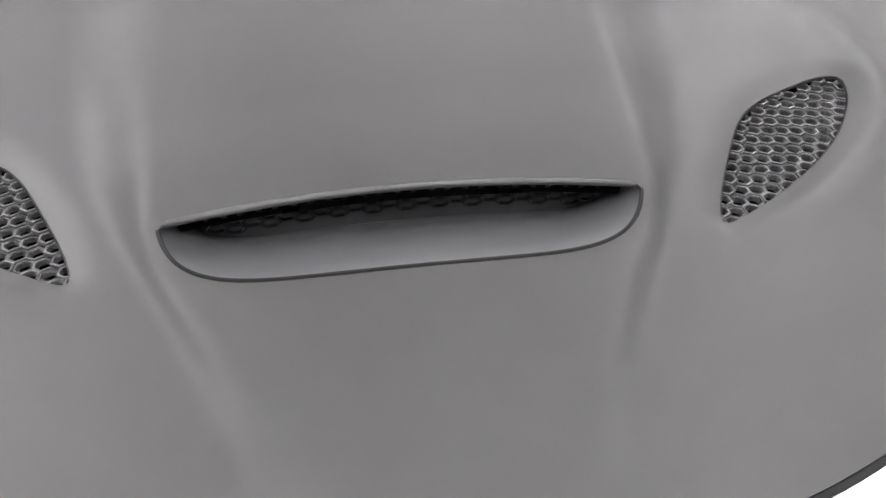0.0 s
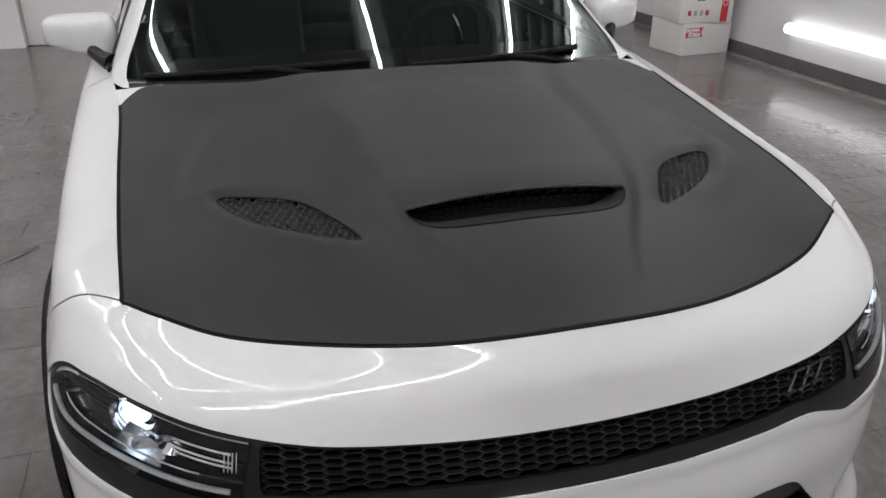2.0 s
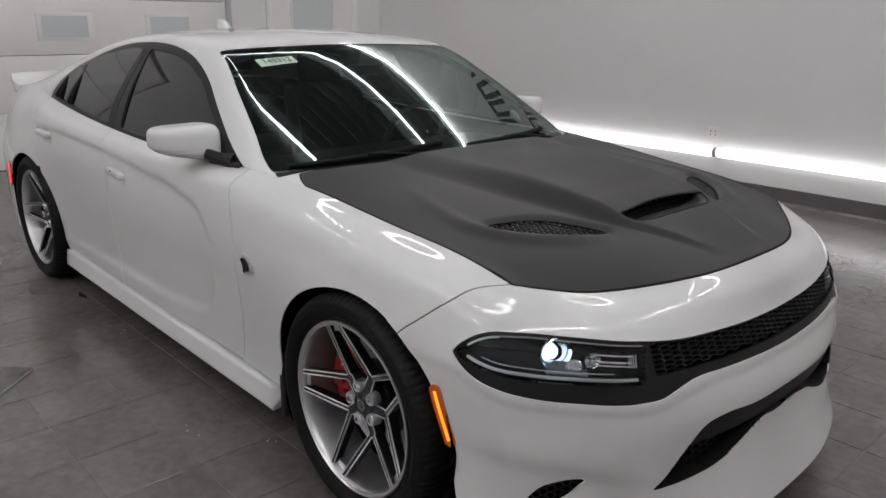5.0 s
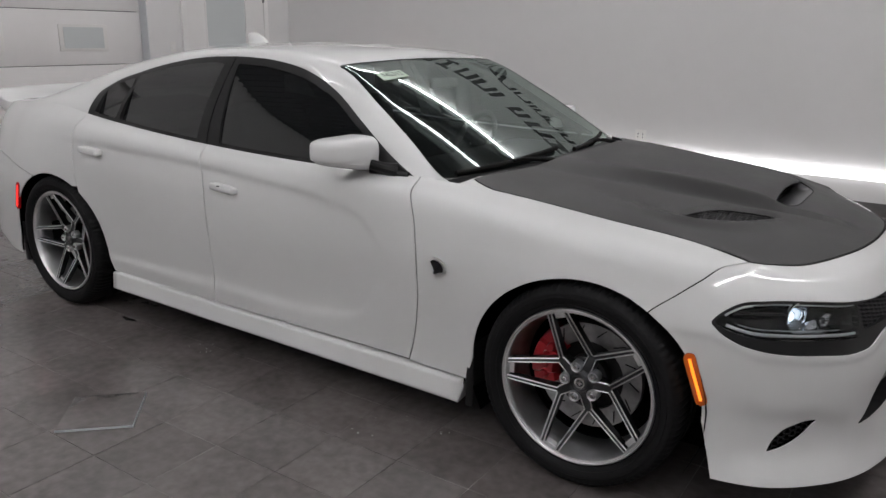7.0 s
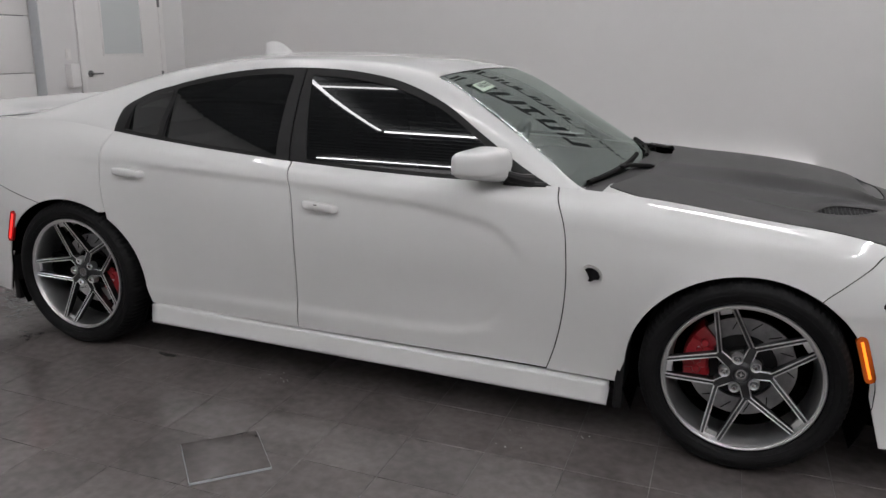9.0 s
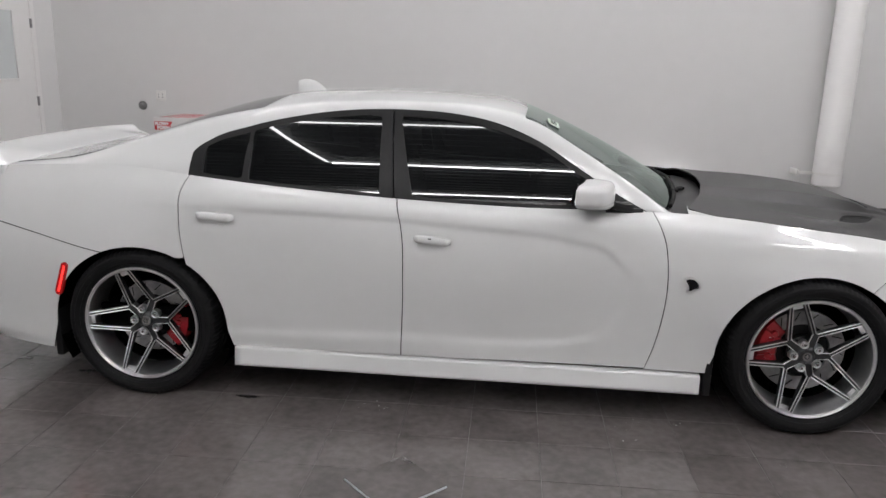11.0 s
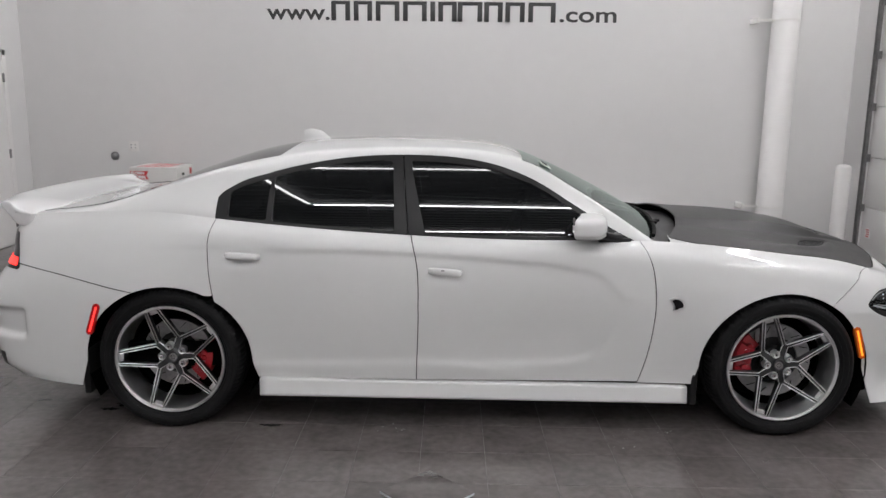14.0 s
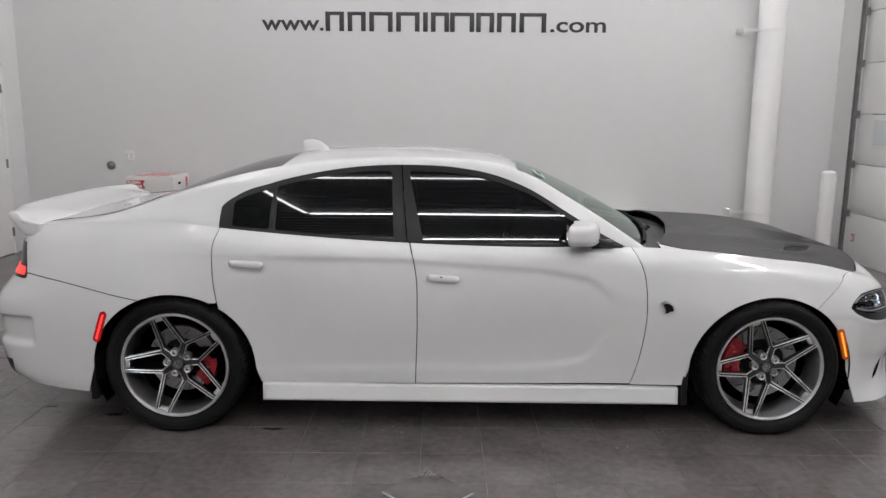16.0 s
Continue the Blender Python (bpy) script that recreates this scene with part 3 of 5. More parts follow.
dome_edge = line([.9, 1.3, 1.7, 1.88, 1.97, 2.06, 2.3], [.2, .155, .12, .07, .022, .026, .06])
dome_h = line([.9, .97, 1.3, 1.62, 1.8, 1.93, 1.975, 2.05, 2.15, 2.24], [.0, .006, .028, .042, .040, .030, .017, .014, .008, 0])
VENT = np.array([(1.977, .318), (1.942, .326), (1.88, .358), (1.816, .396), (1.776, .434), (1.735, .502), (1.708, .565), (1.714, .59), (1.75, .582), (1.793, .557), (1.84, .52), (1.885, .472), (1.934, .406), (1.966, .35)])
VENT = (VENT - VENT.mean(0)) * (.91, .94) + VENT.mean(0) + (.002, -.002)
VENT_ROUND = rounded(VENT)
vent_side = polygon_side(VENT_ROUND)
scoop_back = lambda w: 1.931 + .2 * np.asarray(w)**2
scoop_front = lambda w: scoop_back(w) + (2.0145 - .05 * np.asarray(w)**2 - scoop_back(w)) * np.maximum(1 - (np.abs(w) / .2347)**6, 0)**.58
in_scoop = lambda p: np.minimum(np.minimum(p[:, 0] - scoop_back(p[:, 1]), scoop_front(p[:, 1]) - p[:, 0]), .234 - np.abs(p[:, 1]))
smooth01 = lambda a: np.where(a <= 0, 0, np.where(a >= 1, 1, a * a * (3 - 2 * np.clip(a, 0, 1))))
RIDGE = spline(range(7), [(1.3, .545), (1.5, .60), (1.66, .628), (1.76, .612), (1.85, .555), (1.93, .46), (1.995, .33)], np.linspace(0, 6, 60))
RIDGE_H = np.interp(np.linspace(0, 6, 60), [0, 1.5, 2.5, 4, 5.2, 6], [0, .006, .011, .011, .008, 0])


def hood_base(x, y):
    w = np.abs(y)
    e = np.maximum(top_w(np.minimum(x, 1.98)), .5)
    z = hood_mid(x) - (hood_mid(x) - hood_side(x)) * (np.clip(w / e, 0, 1.1))**1.9
    return z


_edge = HOOD_EDGE[:, :]
_front = lambda w: np.interp(w, _edge[:, 1][:np.argmax(_edge[:, 1] > .74)], _edge[:, 0][:np.argmax(_edge[:, 1] > .74)])
_frontz = lambda w: np.interp(w, _edge[:, 1][:np.argmax(_edge[:, 1] > .74)], _edge[:, 2][:np.argmax(_edge[:, 1] > .74)])


def hood_height(x, y):
    w = np.abs(y)
    z = hood_base(x, y)
    f = _front(np.minimum(w, .735))
    miss = hood_base(f, w) - _frontz(np.minimum(w, .735))
    z = z - miss * np.exp(-np.maximum(f - x, 0) / .14)
    dw = dome_w(x)
    z = z + dome_h(x) * (1 - smooth01((w - dw) / dome_edge(x) + .5))
    # pocket and raised lip round each vent
    side = vent_side(x, w)
    z = z - .012 * smooth01((side + .03) / .05)
    d2 = (x[:, None] - RIDGE[:, 0])**2 + (w[:, None] - RIDGE[:, 1])**2
    k = d2.argmin(1)
    z = z + RIDGE_H[k] * np.exp(-d2[np.arange(len(x)), k] / (2 * .022**2))
    return z


gx, gy = np.meshgrid(np.linspace(2.33, .86, 190), np.linspace(-.82, .82, 211), indexing="ij")
hood_grid = np.stack([gx, gy[:, ::-1], hood_height(gx.ravel(), gy[:, ::-1].ravel()).reshape(gx.shape)], -1)
hood_outline = np.vstack([HOOD_EDGE[:, :2], [(.985, .70), (1.03, .60), (1.085, .46), (1.13, .28), (1.15, .1), (1.15, -.1), (1.13, -.28), (1.085, -.46), (1.03, -.60), (.985, -.70)], (HOOD_EDGE[::-1, :2] * [1, -1])[:-1]])
full_side_fn = polygon_side(hood_outline)
_e = HOOD_EDGE[HOOD_EDGE[:, 0] > 1.1, :2]
_r = [(1.06, .79), (1.02, .772), (.985, .752), (.978, .73), (.985, .70), (1.03, .60), (1.085, .46), (1.13, .28), (1.15, .1)]
hood_outline = np.vstack([_e, _r, [(x, -y) for x, y in _r[::-1]], (_e[::-1] * [1, -1])[:-1]])
hood_side_fn = polygon_side(hood_outline)
hood_all = Sheet.grid(hood_grid).cut(lambda p: hood_side_fn(p[:, 0], p[:, 1]) - .0065)
corner = Sheet.grid(hood_grid).cut(lambda p: np.minimum(full_side_fn(p[:, 0], p[:, 1]) + .004, np.minimum(1.16 - p[:, 0], np.abs(p[:, 1]) - .69))).cut(lambda p: -hood_side_fn(p[:, 0], p[:, 1]) + .002)
for sy in (1, -1):
    corner.cut(lambda p: p[:, 1] * sy).moved(-.002).place("fender_corner", WHITE_PAINT, car, "white fender corner behind the hood")
hood_sheet = hood_all.cut(lambda p: -vent_side(p[:, 0], np.abs(p[:, 1]))).cut(lambda p: -in_scoop(p))
hood = hood_sheet.place("hood", WRAP, car, "matte charcoal vinyl-wrapped hood with scoop and two vents", thick=.006)
# sheet coloured near black for the shade below the hood
hood_all.cut(lambda p: np.minimum(-vent_side(p[:, 0], np.abs(p[:, 1])), -in_scoop(p))).moved(-.03).place("hood_underside", VOID, hood, "near-black sheet for the shade under the hood")


def honeycomb(cells, at, wall, deep, bm):
    """Six-sided rings round cell centres; at(u, v, d) gives the place of a lattice point sunk by d."""
    for u, v, ru, rv in cells:
        rings = []
        for k, d in ((1.0, deep), (1.0, 0), (1 - wall, 0), (1 - wall * .8, deep)):
            rings.append([bm.verts.new(at(u + ru * k * math.cos(math.pi / 3 * i), v + rv * k * math.sin(math.pi / 3 * i), d)) for i in range(6)])
        for a, b in zip(rings, rings[1:]):
            for i in range(6):
                bm.faces.new((a[i], a[(i + 1) % 6], b[(i + 1) % 6], b[i]))


def hex_cells(u0, u1, v0, v1, pu, pv, keep):
    out, row, v = [], 0, v0
    while v <= v1:
        u = u0 + (pu / 2 if row % 2 else 0)
        while u <= u1:
            if keep(u, v):
                out.append((u, v))
            u += pu
        v += pv
        row += 1
    return out


for sy in (1, -1):
    bm = bmesh.new()
    pu = .0185
    pv = pu * .866
    ok = lambda u, v: vent_side(np.array([v]), np.array([u]))[0] > -.004
    cells = [(u, v, pu / math.sqrt(3), pu / math.sqrt(3)) for u, v in hex_cells(.31, .61, 1.69, 2.0, pu, pv, ok)]
    zz = lambda v, u: float(hood_height(np.array([v]), np.array([u]))[0])
    rot = math.pi / 6
    for u, v, r, _ in cells:
        z0 = zz(v, u) - .0035
        rings = []
        for k, d, soft in ((1.0, .005, 0), (1.0, 0, 0), (.80, -.0006, .3), (.71, .0008, .6), (.67, .006, .6)):
            ring = []
            for i in range(12):
                q = k * ((1 - soft) * (1 if i % 2 == 0 else .866) + soft * .93)
                ring.append(bm.verts.new((v + r * q * math.sin(math.pi / 6 * i + rot), sy * (u + r * q * math.cos(math.pi / 6 * i + rot)), z0 - d)))
            rings.append(ring)
        for a, b in zip(rings, rings[1:]):
            for i in range(12):
                bm.faces.new((a[i], a[(i + 1) % 12], b[(i + 1) % 12], b[i]))
    part("vent_mesh", bm, VENT_BLACK, hood, "dark grey honeycomb vent insert", smooth=False)
    bm = bmesh.new()
    loop = [(p[0], sy * p[1], zz(p[0], p[1]) - .0028) for p in VENT_ROUND]
    rod(bm, loop + loop[:2], .002, 6, False)
    part("vent_rim", bm, SEAL, hood, "thin black vent rim")
    # shade below the mesh holes, painted as a near-black sheet
    hood_all.cut(lambda p: np.minimum(vent_side(p[:, 0], np.abs(p[:, 1])) + .02, p[:, 1] * sy)).moved(-.05).place("vent_well", VOID, hood, "near-black sheet for the shade under the vent")

# dark gap along the hood's front and side edge
bm = bmesh.new()
edge = [(x - .003, -w * .997, z - .004) for x, w, z in HOOD_EDGE if x > 1.1]
rod(bm, edge, .006, 6)
rod(bm, [(x, -y, z) for x, y, z in edge], .006, 6)
part("hood_seal", bm, SEAL, hood, "black rubber seal in the hood gap")

# scoop: ramp, roof lip, mesh
ws = .234 * np.sin(np.linspace(-math.pi / 2, math.pi / 2, 81))
zl = lambda u: float(hood_height(np.array([float(scoop_back(abs(u)))]), np.array([u]))[0])
rows = []
for k in range(18):
    s = k / 17
    row = []
    for w in ws:
        xf, xb = float(scoop_front(abs(w))) + .002, float(scoop_back(abs(w))) - .04
        x = xf + (xb - xf) * s
        zf = float(hood_height(np.array([xf]), np.array([w]))[0])
        drop = (.030 * s**1.25 + .012 * smooth01(np.array([(s - .55) / .45]))[0]) * (1 - (abs(w) / .235)**8)
        row.append((x, w, zf - .001 - drop))
    rows.append(row)
Sheet.grid(np.array(rows)[:, ::-1]).place("scoop_ramp", RAMP, hood, "smooth dark grey scoop ramp")
bm = bmesh.new()
cells = [(u, v, .0115, .0075) for u, v in hex_cells(-.205, .205, -.043, -.006, .0345, .0065, lambda u, v: abs(u) < .203)]
honeycomb(cells, lambda u, v, d: (float(scoop_back(abs(u))) - .012 - d + v * .25, u, zl(u) - .003 + v), .22, .004, bm)
part("scoop_mesh", bm, MESH_BLACK, hood, "black mesh inside the scoop", smooth=False)
rows = [[(float(scoop_back(abs(w))) - d, w, zl(w) - e) for w in ws[::-1]] for d, e in ((.004, -.0005), (-.003, .002), (-.003, .007), (.004, .010), (.04, .012))]
Sheet.grid(np.array(rows)).place("scoop_lip", VENT_BLACK, hood, "dark scoop lip")
loop = [(float(scoop_front(abs(w))) + .001, w, float(hood_height(np.array([float(scoop_front(abs(w))) + .002]), np.array([w]))[0])) for w in ws]
bm = bmesh.new()
rod(bm, loop, .0022, 6)
part("scoop_seal", bm, SEAL, hood, "thin black seam of the scoop")
# grey backing added: its colour stands for the light seen through the mesh
rows = [[(float(scoop_back(abs(w))) - .034, w, zl(w) - e) for w in ws] for e in (-.0, .09)]
Sheet.grid(np.array(rows)).place("scoop_back", RAMP, hood, "grey backing for the light seen through the scoop mesh")

# ---- greenhouse ----
belt_z = lambda x: np.interp(x, TOP_LINE[::-1, 0], TOP_LINE[::-1, 2])
rail_w = line([1.14, 1.02, .88, .7, .5, .277, .1, -.3, -.7, -1.0, -1.3, -1.6, -1.95, -2.2, -2.46], [.74, .775, .808, .765, .712, .65, .635, .625, .618, .615, .625, .66, .72, .70, .60])
rail_z = line([1.14, 1.02, .88, .7, .5, .277, .1, -.3, -.7, -1.0, -1.3, -1.6, -1.95, -2.2, -2.46], [.80, .88, .968, 1.09, 1.214, 1.338, 1.38, 1.402, 1.387, 1.35, 1.287, 1.2, 1.096, 1.068, 1.045])
mid_z = line([1.14, 1.02, .95, .7, .523, .365, .174, -.1, -.447, -.72, -.93, -1.2, -1.5, -1.9, -2.0, -2.2, -2.46], [.935, 1.0, 1.04, 1.176, 1.262, 1.33, 1.395, 1.426, 1.434, 1.428, 1.414, 1.368, 1.275, 1.122, 1.104, 1.08, 1.052])


def cabin_grid(nu=230, nv=121):
    xs = np.linspace(1.12, -2.41, nu)
    ts = np.linspace(1, -1, nv)
    g = np.zeros((nu, nv, 3))
    rw, rz, mz, bw, bz = rail_w(xs), rail_z(xs), mid_z(xs), top_w(xs), belt_z(xs)
    rw = np.minimum(rw, bw - .004)
    for i, x in enumerate(xs):
        for j, t in enumerate(ts):
            a = abs(t)
            if a <= .55:
                w = rw[i] * a / .55
                z = rz[i] + (mz[i] - rz[i]) * (1 - (a / .55)**1.95)
            else:
                s = (1 - a) / .45
                z = bz[i] + (rz[i] - bz[i]) * s**.95
                w = bw[i] - (bw[i] - rw[i]) * s**1.3
            g[i, j] = (x, math.copysign(w, t), z)
    for _ in range(6):
        g[:, 1:-1, 1:] = .25 * g[:, :-2, 1:] + .5 * g[:, 1:-1, 1:] + .25 * g[:, 2:, 1:]
    return g


CABIN = Sheet.grid(cabin_grid())
window_top = line([-1.33, -1.29, -1.23, -1.05, -.815, -.58, -.434, -.287, -.11, .124, .302, .483, .665, .80, .86], [1.1, 1.165, 1.21, 1.275, 1.33, 1.362, 1.37, 1.371, 1.362, 1.32, 1.25, 1.142, 1.033, .965, .94])
outer = lambda p: np.abs(p[:, 1]) - rail_w(p[:, 0]) + .035
in_dlo = lambda p: np.minimum(np.minimum(window_top(p[:, 0]) - p[:, 2], p[:, 0] + 1.295), np.minimum(outer(p), p[:, 2] - belt_z(p[:, 0]) + .004))
ws_base = lambda y: 1.045 - .16 * (np.abs(y) / .8)**2
in_ws = lambda p: np.minimum(np.minimum(rail_w(p[:, 0]) - .012 - np.abs(p[:, 1]), p[:, 0] - .25 + .02 * (p[:, 1] / .65)**2), ws_base(p[:, 1]) - p[:, 0])
in_back = lambda p: np.minimum(np.minimum(rail_w(p[:, 0]) - .05 - np.abs(p[:, 1]), -.98 - .05 * (p[:, 1] / .6)**2 - p[:, 0]), p[:, 0] + 1.84)
pane_front = lambda p: np.minimum(window_top(p[:, 0]) - .03 - p[:, 2], np.minimum(p[:, 2] - belt_z(p[:, 0]) - .016, np.minimum(p[:, 0] + .255 + .24 * (p[:, 2] - 1.005), .60 - p[:, 0])))
pane_rear = lambda p: np.minimum(window_top(p[:, 0]) - .03 - p[:, 2], np.minimum(p[:, 2] - belt_z(p[:, 0]) - .016, np.minimum(p[:, 0] + 1.013, -.405 - .06 * (p[:, 2] - 1.0) - p[:, 0])))
pane_quarter = lambda p: np.minimum(window_top(p[:, 0]) - .032 - p[:, 2], np.minimum(p[:, 2] - belt_z(p[:, 0]) - .016, np.minimum(p[:, 0] + 1.235, -1.04 - p[:, 0])))
side_of = lambda p, s: p[:, 1] * s
# the side glass: one even curve upwards and a slight one along the car
lean = lambda z: .404 * (z - 1.0) + .6 * (z - 1.0)**2
_p = CABIN.cut(lambda p: np.minimum(in_dlo(p), p[:, 1])).cut(lambda p: np.maximum(pane_front(p), np.maximum(pane_rear(p), pane_quarter(p)))).v
GLASS_PLAN = np.polyfit(_p[:, 0], _p[:, 1] + lean(_p[:, 2]), 2)


def side_pane(sheet, sy, inset=.008):
    v = sheet.v.copy()
    v[:, 1] = sy * (np.polyval(GLASS_PLAN, v[:, 0]) - lean(v[:, 2]) - inset)
    return Sheet(v, sheet.f)


roof = CABIN.cut(lambda p: -in_dlo(p)).cut(lambda p: -in_ws(p)).cut(lambda p: -in_back(p)).cut(lambda p: ws_base(p[:, 1]) + .02 - p[:, 0]).cut(lambda p: .925 - p[:, 0]).place("roof", WHITE_PAINT, car, "glossy white roof and pillars")
windscreen = CABIN.cut(in_ws).moved(-.003).place("windscreen", SCREEN_GLASS, car, "clear raked windscreen with faint green tint")
back_window = CABIN.cut(in_back).moved(-.003).place("rear_window", TINT, car, "dark tinted rear window")
for s, side in ((-1, "right"), (1, "left")):
    d1, d2 = SIDES[side]
    half = CABIN.cut(lambda p: np.minimum(in_dlo(p), side_of(p, s)))
    frame_front = half.cut(lambda p: p[:, 0] + .335 + .1 * (p[:, 2] - 1.0)).cut(lambda p: -pane_front(p))
    frame_rear = half.cut(lambda p: -(p[:, 0] + .341 + .1 * (p[:, 2] - 1.0))).cut(lambda p: -pane_rear(p)).cut(lambda p: -pane_quarter(p))
    frame_front.place("window_frame", TRIM, d1, "satin black window surround", thick=.022)
    frame_rear.place("window_frame", TRIM, d2, "satin black window surround", thick=.022)
    side_pane(half.cut(lambda p: pane_front(p) + .004), s).place("window_pane", TINT, d1, "dark tinted side glass")
    side_pane(half.cut(lambda p: pane_rear(p) + .004), s).place("window_pane", TINT, d2, "dark tinted side glass")
    side_pane(half.cut(lambda p: pane_quarter(p) + .004), s).place("window_pane", TINT, d2, "dark tinted quarter glass")

# ---- wheels ----
def beam(bm, a, b, wa, wb, ha, hb, crown=.35):
    """A spoke arm from a to b (x, depth, z; depth grows inward), with a flat crown and sloping sides."""
    a, b = Vector(a), Vector(b)
    d = (b - a).normalized()
    side = d.cross(Vector((0, 1, 0))).normalized()
    rings = []
    for p, w, h in ((a, wa, ha), (b, wb, hb)):
        rings.append([bm.verts.new(p + side * s * w + Vector((0, y, 0))) for s, y in ((-.5, h), (-.5, .006), (-.5 * crown - .12, 0), (.5 * crown + .12, 0), (.5, .006), (.5, h))])
    for i in range(5):
        bm.faces.new((rings[0][i], rings[0][i + 1], rings[1][i + 1], rings[1][i]))
    bm.faces.new(rings[0][::-1])
    bm.faces.new(rings[1])


def polar(r, deg, y):
    return (r * math.cos(radians(deg)), y, r * math.sin(radians(deg)))


def make_wheel(x, caliper_deg, disc_r):
    """A wheel at the car's right side, its face towards -y; the hub face stands at the wheel's origin."""
    w = new("wheel")
    w.parent = car
    w.location = (x, -TRACK, HUB_Z)
    w["label"] = "dark silver five-spoke alloy wheel with black tyre"
    # tyre
    bm = bmesh.new()
    prof = [(.268, .0), (.272, -.03), (.279, -.043), (.283, -.042), (.286, -.046), (.295, -.053), (.2965, -.0515), (.305, -.0575), (.318, -.0595), (.3195, -.058), (.330, -.0585), (.338, -.055), (.341, -.052), (.350, -.044), (.3565, -.030), (.3595, -.014),
            (.361, .01), (.361, .052), (.353, .055), (.353, .065), (.362, .068), (.3625, .105), (.354, .108), (.354, .118), (.3625, .121), (.362, .16), (.353, .163), (.353, .172), (.361, .175), (.359, .215), (.350, .235), (.32, .245), (.27, .22)]
    seg = 270
    vs = lathe(bm, prof, seg)
    for k in range(12, 18):
        for i in range(seg):
            if i % 3 == 0:
                v = vs[k * seg + i]
                c = math.hypot(v.co.x, v.co.z)
                v.co.x *= (c - .004) / c
                v.co.z *= (c - .004) / c
    part("tyre", bm, RUBBER, w, "black low-profile tyre", angle=40)
    # rim barrel and lip
    bm = bmesh.new()
    lathe(bm, [(.277, .0), (.277, -.04), (.2745, -.0455), (.2705, -.0465), (.2685, -.0445), (.2665, -.0415), (.2625, -.0415), (.2605, -.0385), (.2575, -.026), (.252, .012), (.247, .06), (.243, .13), (.24, .2)], 144)
    rim = part("rim", bm, BARREL, w, "brushed silver rim", angle=30)
    # near-black backing paints the shade between and behind the spokes
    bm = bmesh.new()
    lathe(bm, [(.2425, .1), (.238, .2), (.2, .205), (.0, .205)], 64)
    part("barrel", bm, VOID, rim, "near-black backing for the shade inside the rim")
    # five forked spokes
    for k in range(5):
        ax = 72 * k
        bm = bmesh.new()
        beam(bm, polar(.03, ax, .012), polar(.108, ax, .020), .046, .032, .045, .04)
        for s in (1, -1):
            beam(bm, polar(.098, ax + s * 2.5, .019), polar(.263, ax + s * 29.3, -.036), .0165, .0145, .038, .03)
        part("spoke", bm, ALLOY_DARK, rim, "forked gunmetal spoke", angle=25)
        bm = bmesh.new()
        for s in (1, -1):
            a0, a1 = Vector(polar(.104, ax + s * 4, .0195)), Vector(polar(.2605, ax + s * 29.3, -.0345))
            for o in (-.0066, .0066):
                sd = (a1 - a0).normalized().cross(Vector((0, 1, 0))).normalized() * o
                rod(bm, [a0 + sd, a1 + sd], .0027, 6)
        for s in (1, -1):
            rod(bm, [polar(.05, ax + s * 19, .0155), polar(.108, ax + s * 7.6, .0225)], .0021, 6)
        part("spoke_edge", bm, ALLOY, rim, "bright machined spoke edge")
        bm = bmesh.new()
        m = pose(0, 0, 0, 0, -(ax + 36), 0)
        box(bm, (.238, -.022, -.02), (.2625, .008, .02), .003, m)
        part("bridge", bm, ALLOY, rim, "silver bridge between spokes")
        bm = bmesh.new()
        c = Vector(polar(.0575, ax + 36, .0))
        lathe(bm, [(.012, .012), (.013, .002), (.0175, .0), (.0195, .004), (.021, .03)], 24, Matrix.Translation(c))
        part("lug_seat", bm, ALLOY, rim, "lug seat")
        bm = bmesh.new()
        lathe(bm, [(0, -.004), (.007, -.004), (.010, .001), (.0115, .016)], 6, Matrix.Translation(c))
        part("lug_nut", bm, CHROME, rim, "steel lug nut")
    bm = bmesh.new()
    lathe(bm, [(0, .004), (.022, .004), (.0225, .001), (.027, -.001), (.030, .0), (.033, .006), (.045, .012), (.05, .045)], 48)
    part("hub", bm, ALLOY_DARK, rim, "gunmetal hub with centre cap")
    bm = bmesh.new()
    lathe(bm, [(.013, .003), (.013, .0015), (.019, .0015), (.019, .003)], 32)
    box(bm, (-.009, .001, -.0025), (.009, .004, .0025))
    box(bm, (-.0025, .001, -.009), (.0025, .004, .009))
    part("cap_mark", bm, CHROME, rim, "plain bright mark on the cap")
    # brake
    bm = bmesh.new()
    lathe(bm, [(disc_r - .065, .11), (disc_r - .065, .08), (disc_r, .08), (disc_r, .11)], 96)
    disc = part("brake_disc", bm, STEEL, w, "steel brake disc with slots", angle=30)
    for k in range(14):
        bm = bmesh.new()
        m = pose(0, 0, 0, 0, k * 360 / 14, 0) @ pose(disc_r - .026, .079, 0, 0, 35, 0)
        box(bm, (-.022, -.0012, -.0016), (.022, .001, .0016), 0, m)
        part("disc_slot", bm, VOID, disc, "dark slot in the disc")
    bm = bmesh.new()
    lathe(bm, [(0, .05), (.06, .05), (.075, .06), (.078, .095), (disc_r - .066, .097)], 40)
    part("disc_hat", bm, MESH_BLACK, disc, "dark disc hat")
    bm = bmesh.new()
    r0, r1 = disc_r - .075, disc_r + .018
    span = 34
    arcs = []
    for y, g in ((.125, 0), (.058, 0), (.046, .01), (.046, .02)):
        row = []
        for i in range(25):
            a = caliper_deg - span + 2 * span * i / 24
            pinch = 1 if 5 < i < 19 else .8
            row.append((polar(r0 + g, a, y + (.012 if pinch < 1 else 0)), polar(r1 - g * .6, a, y + (.012 if pinch < 1 else 0))))
        arcs.append(row)
    vsr = [[(bm.verts.new(a), bm.verts.new(b)) for a, b in row] for row in arcs]
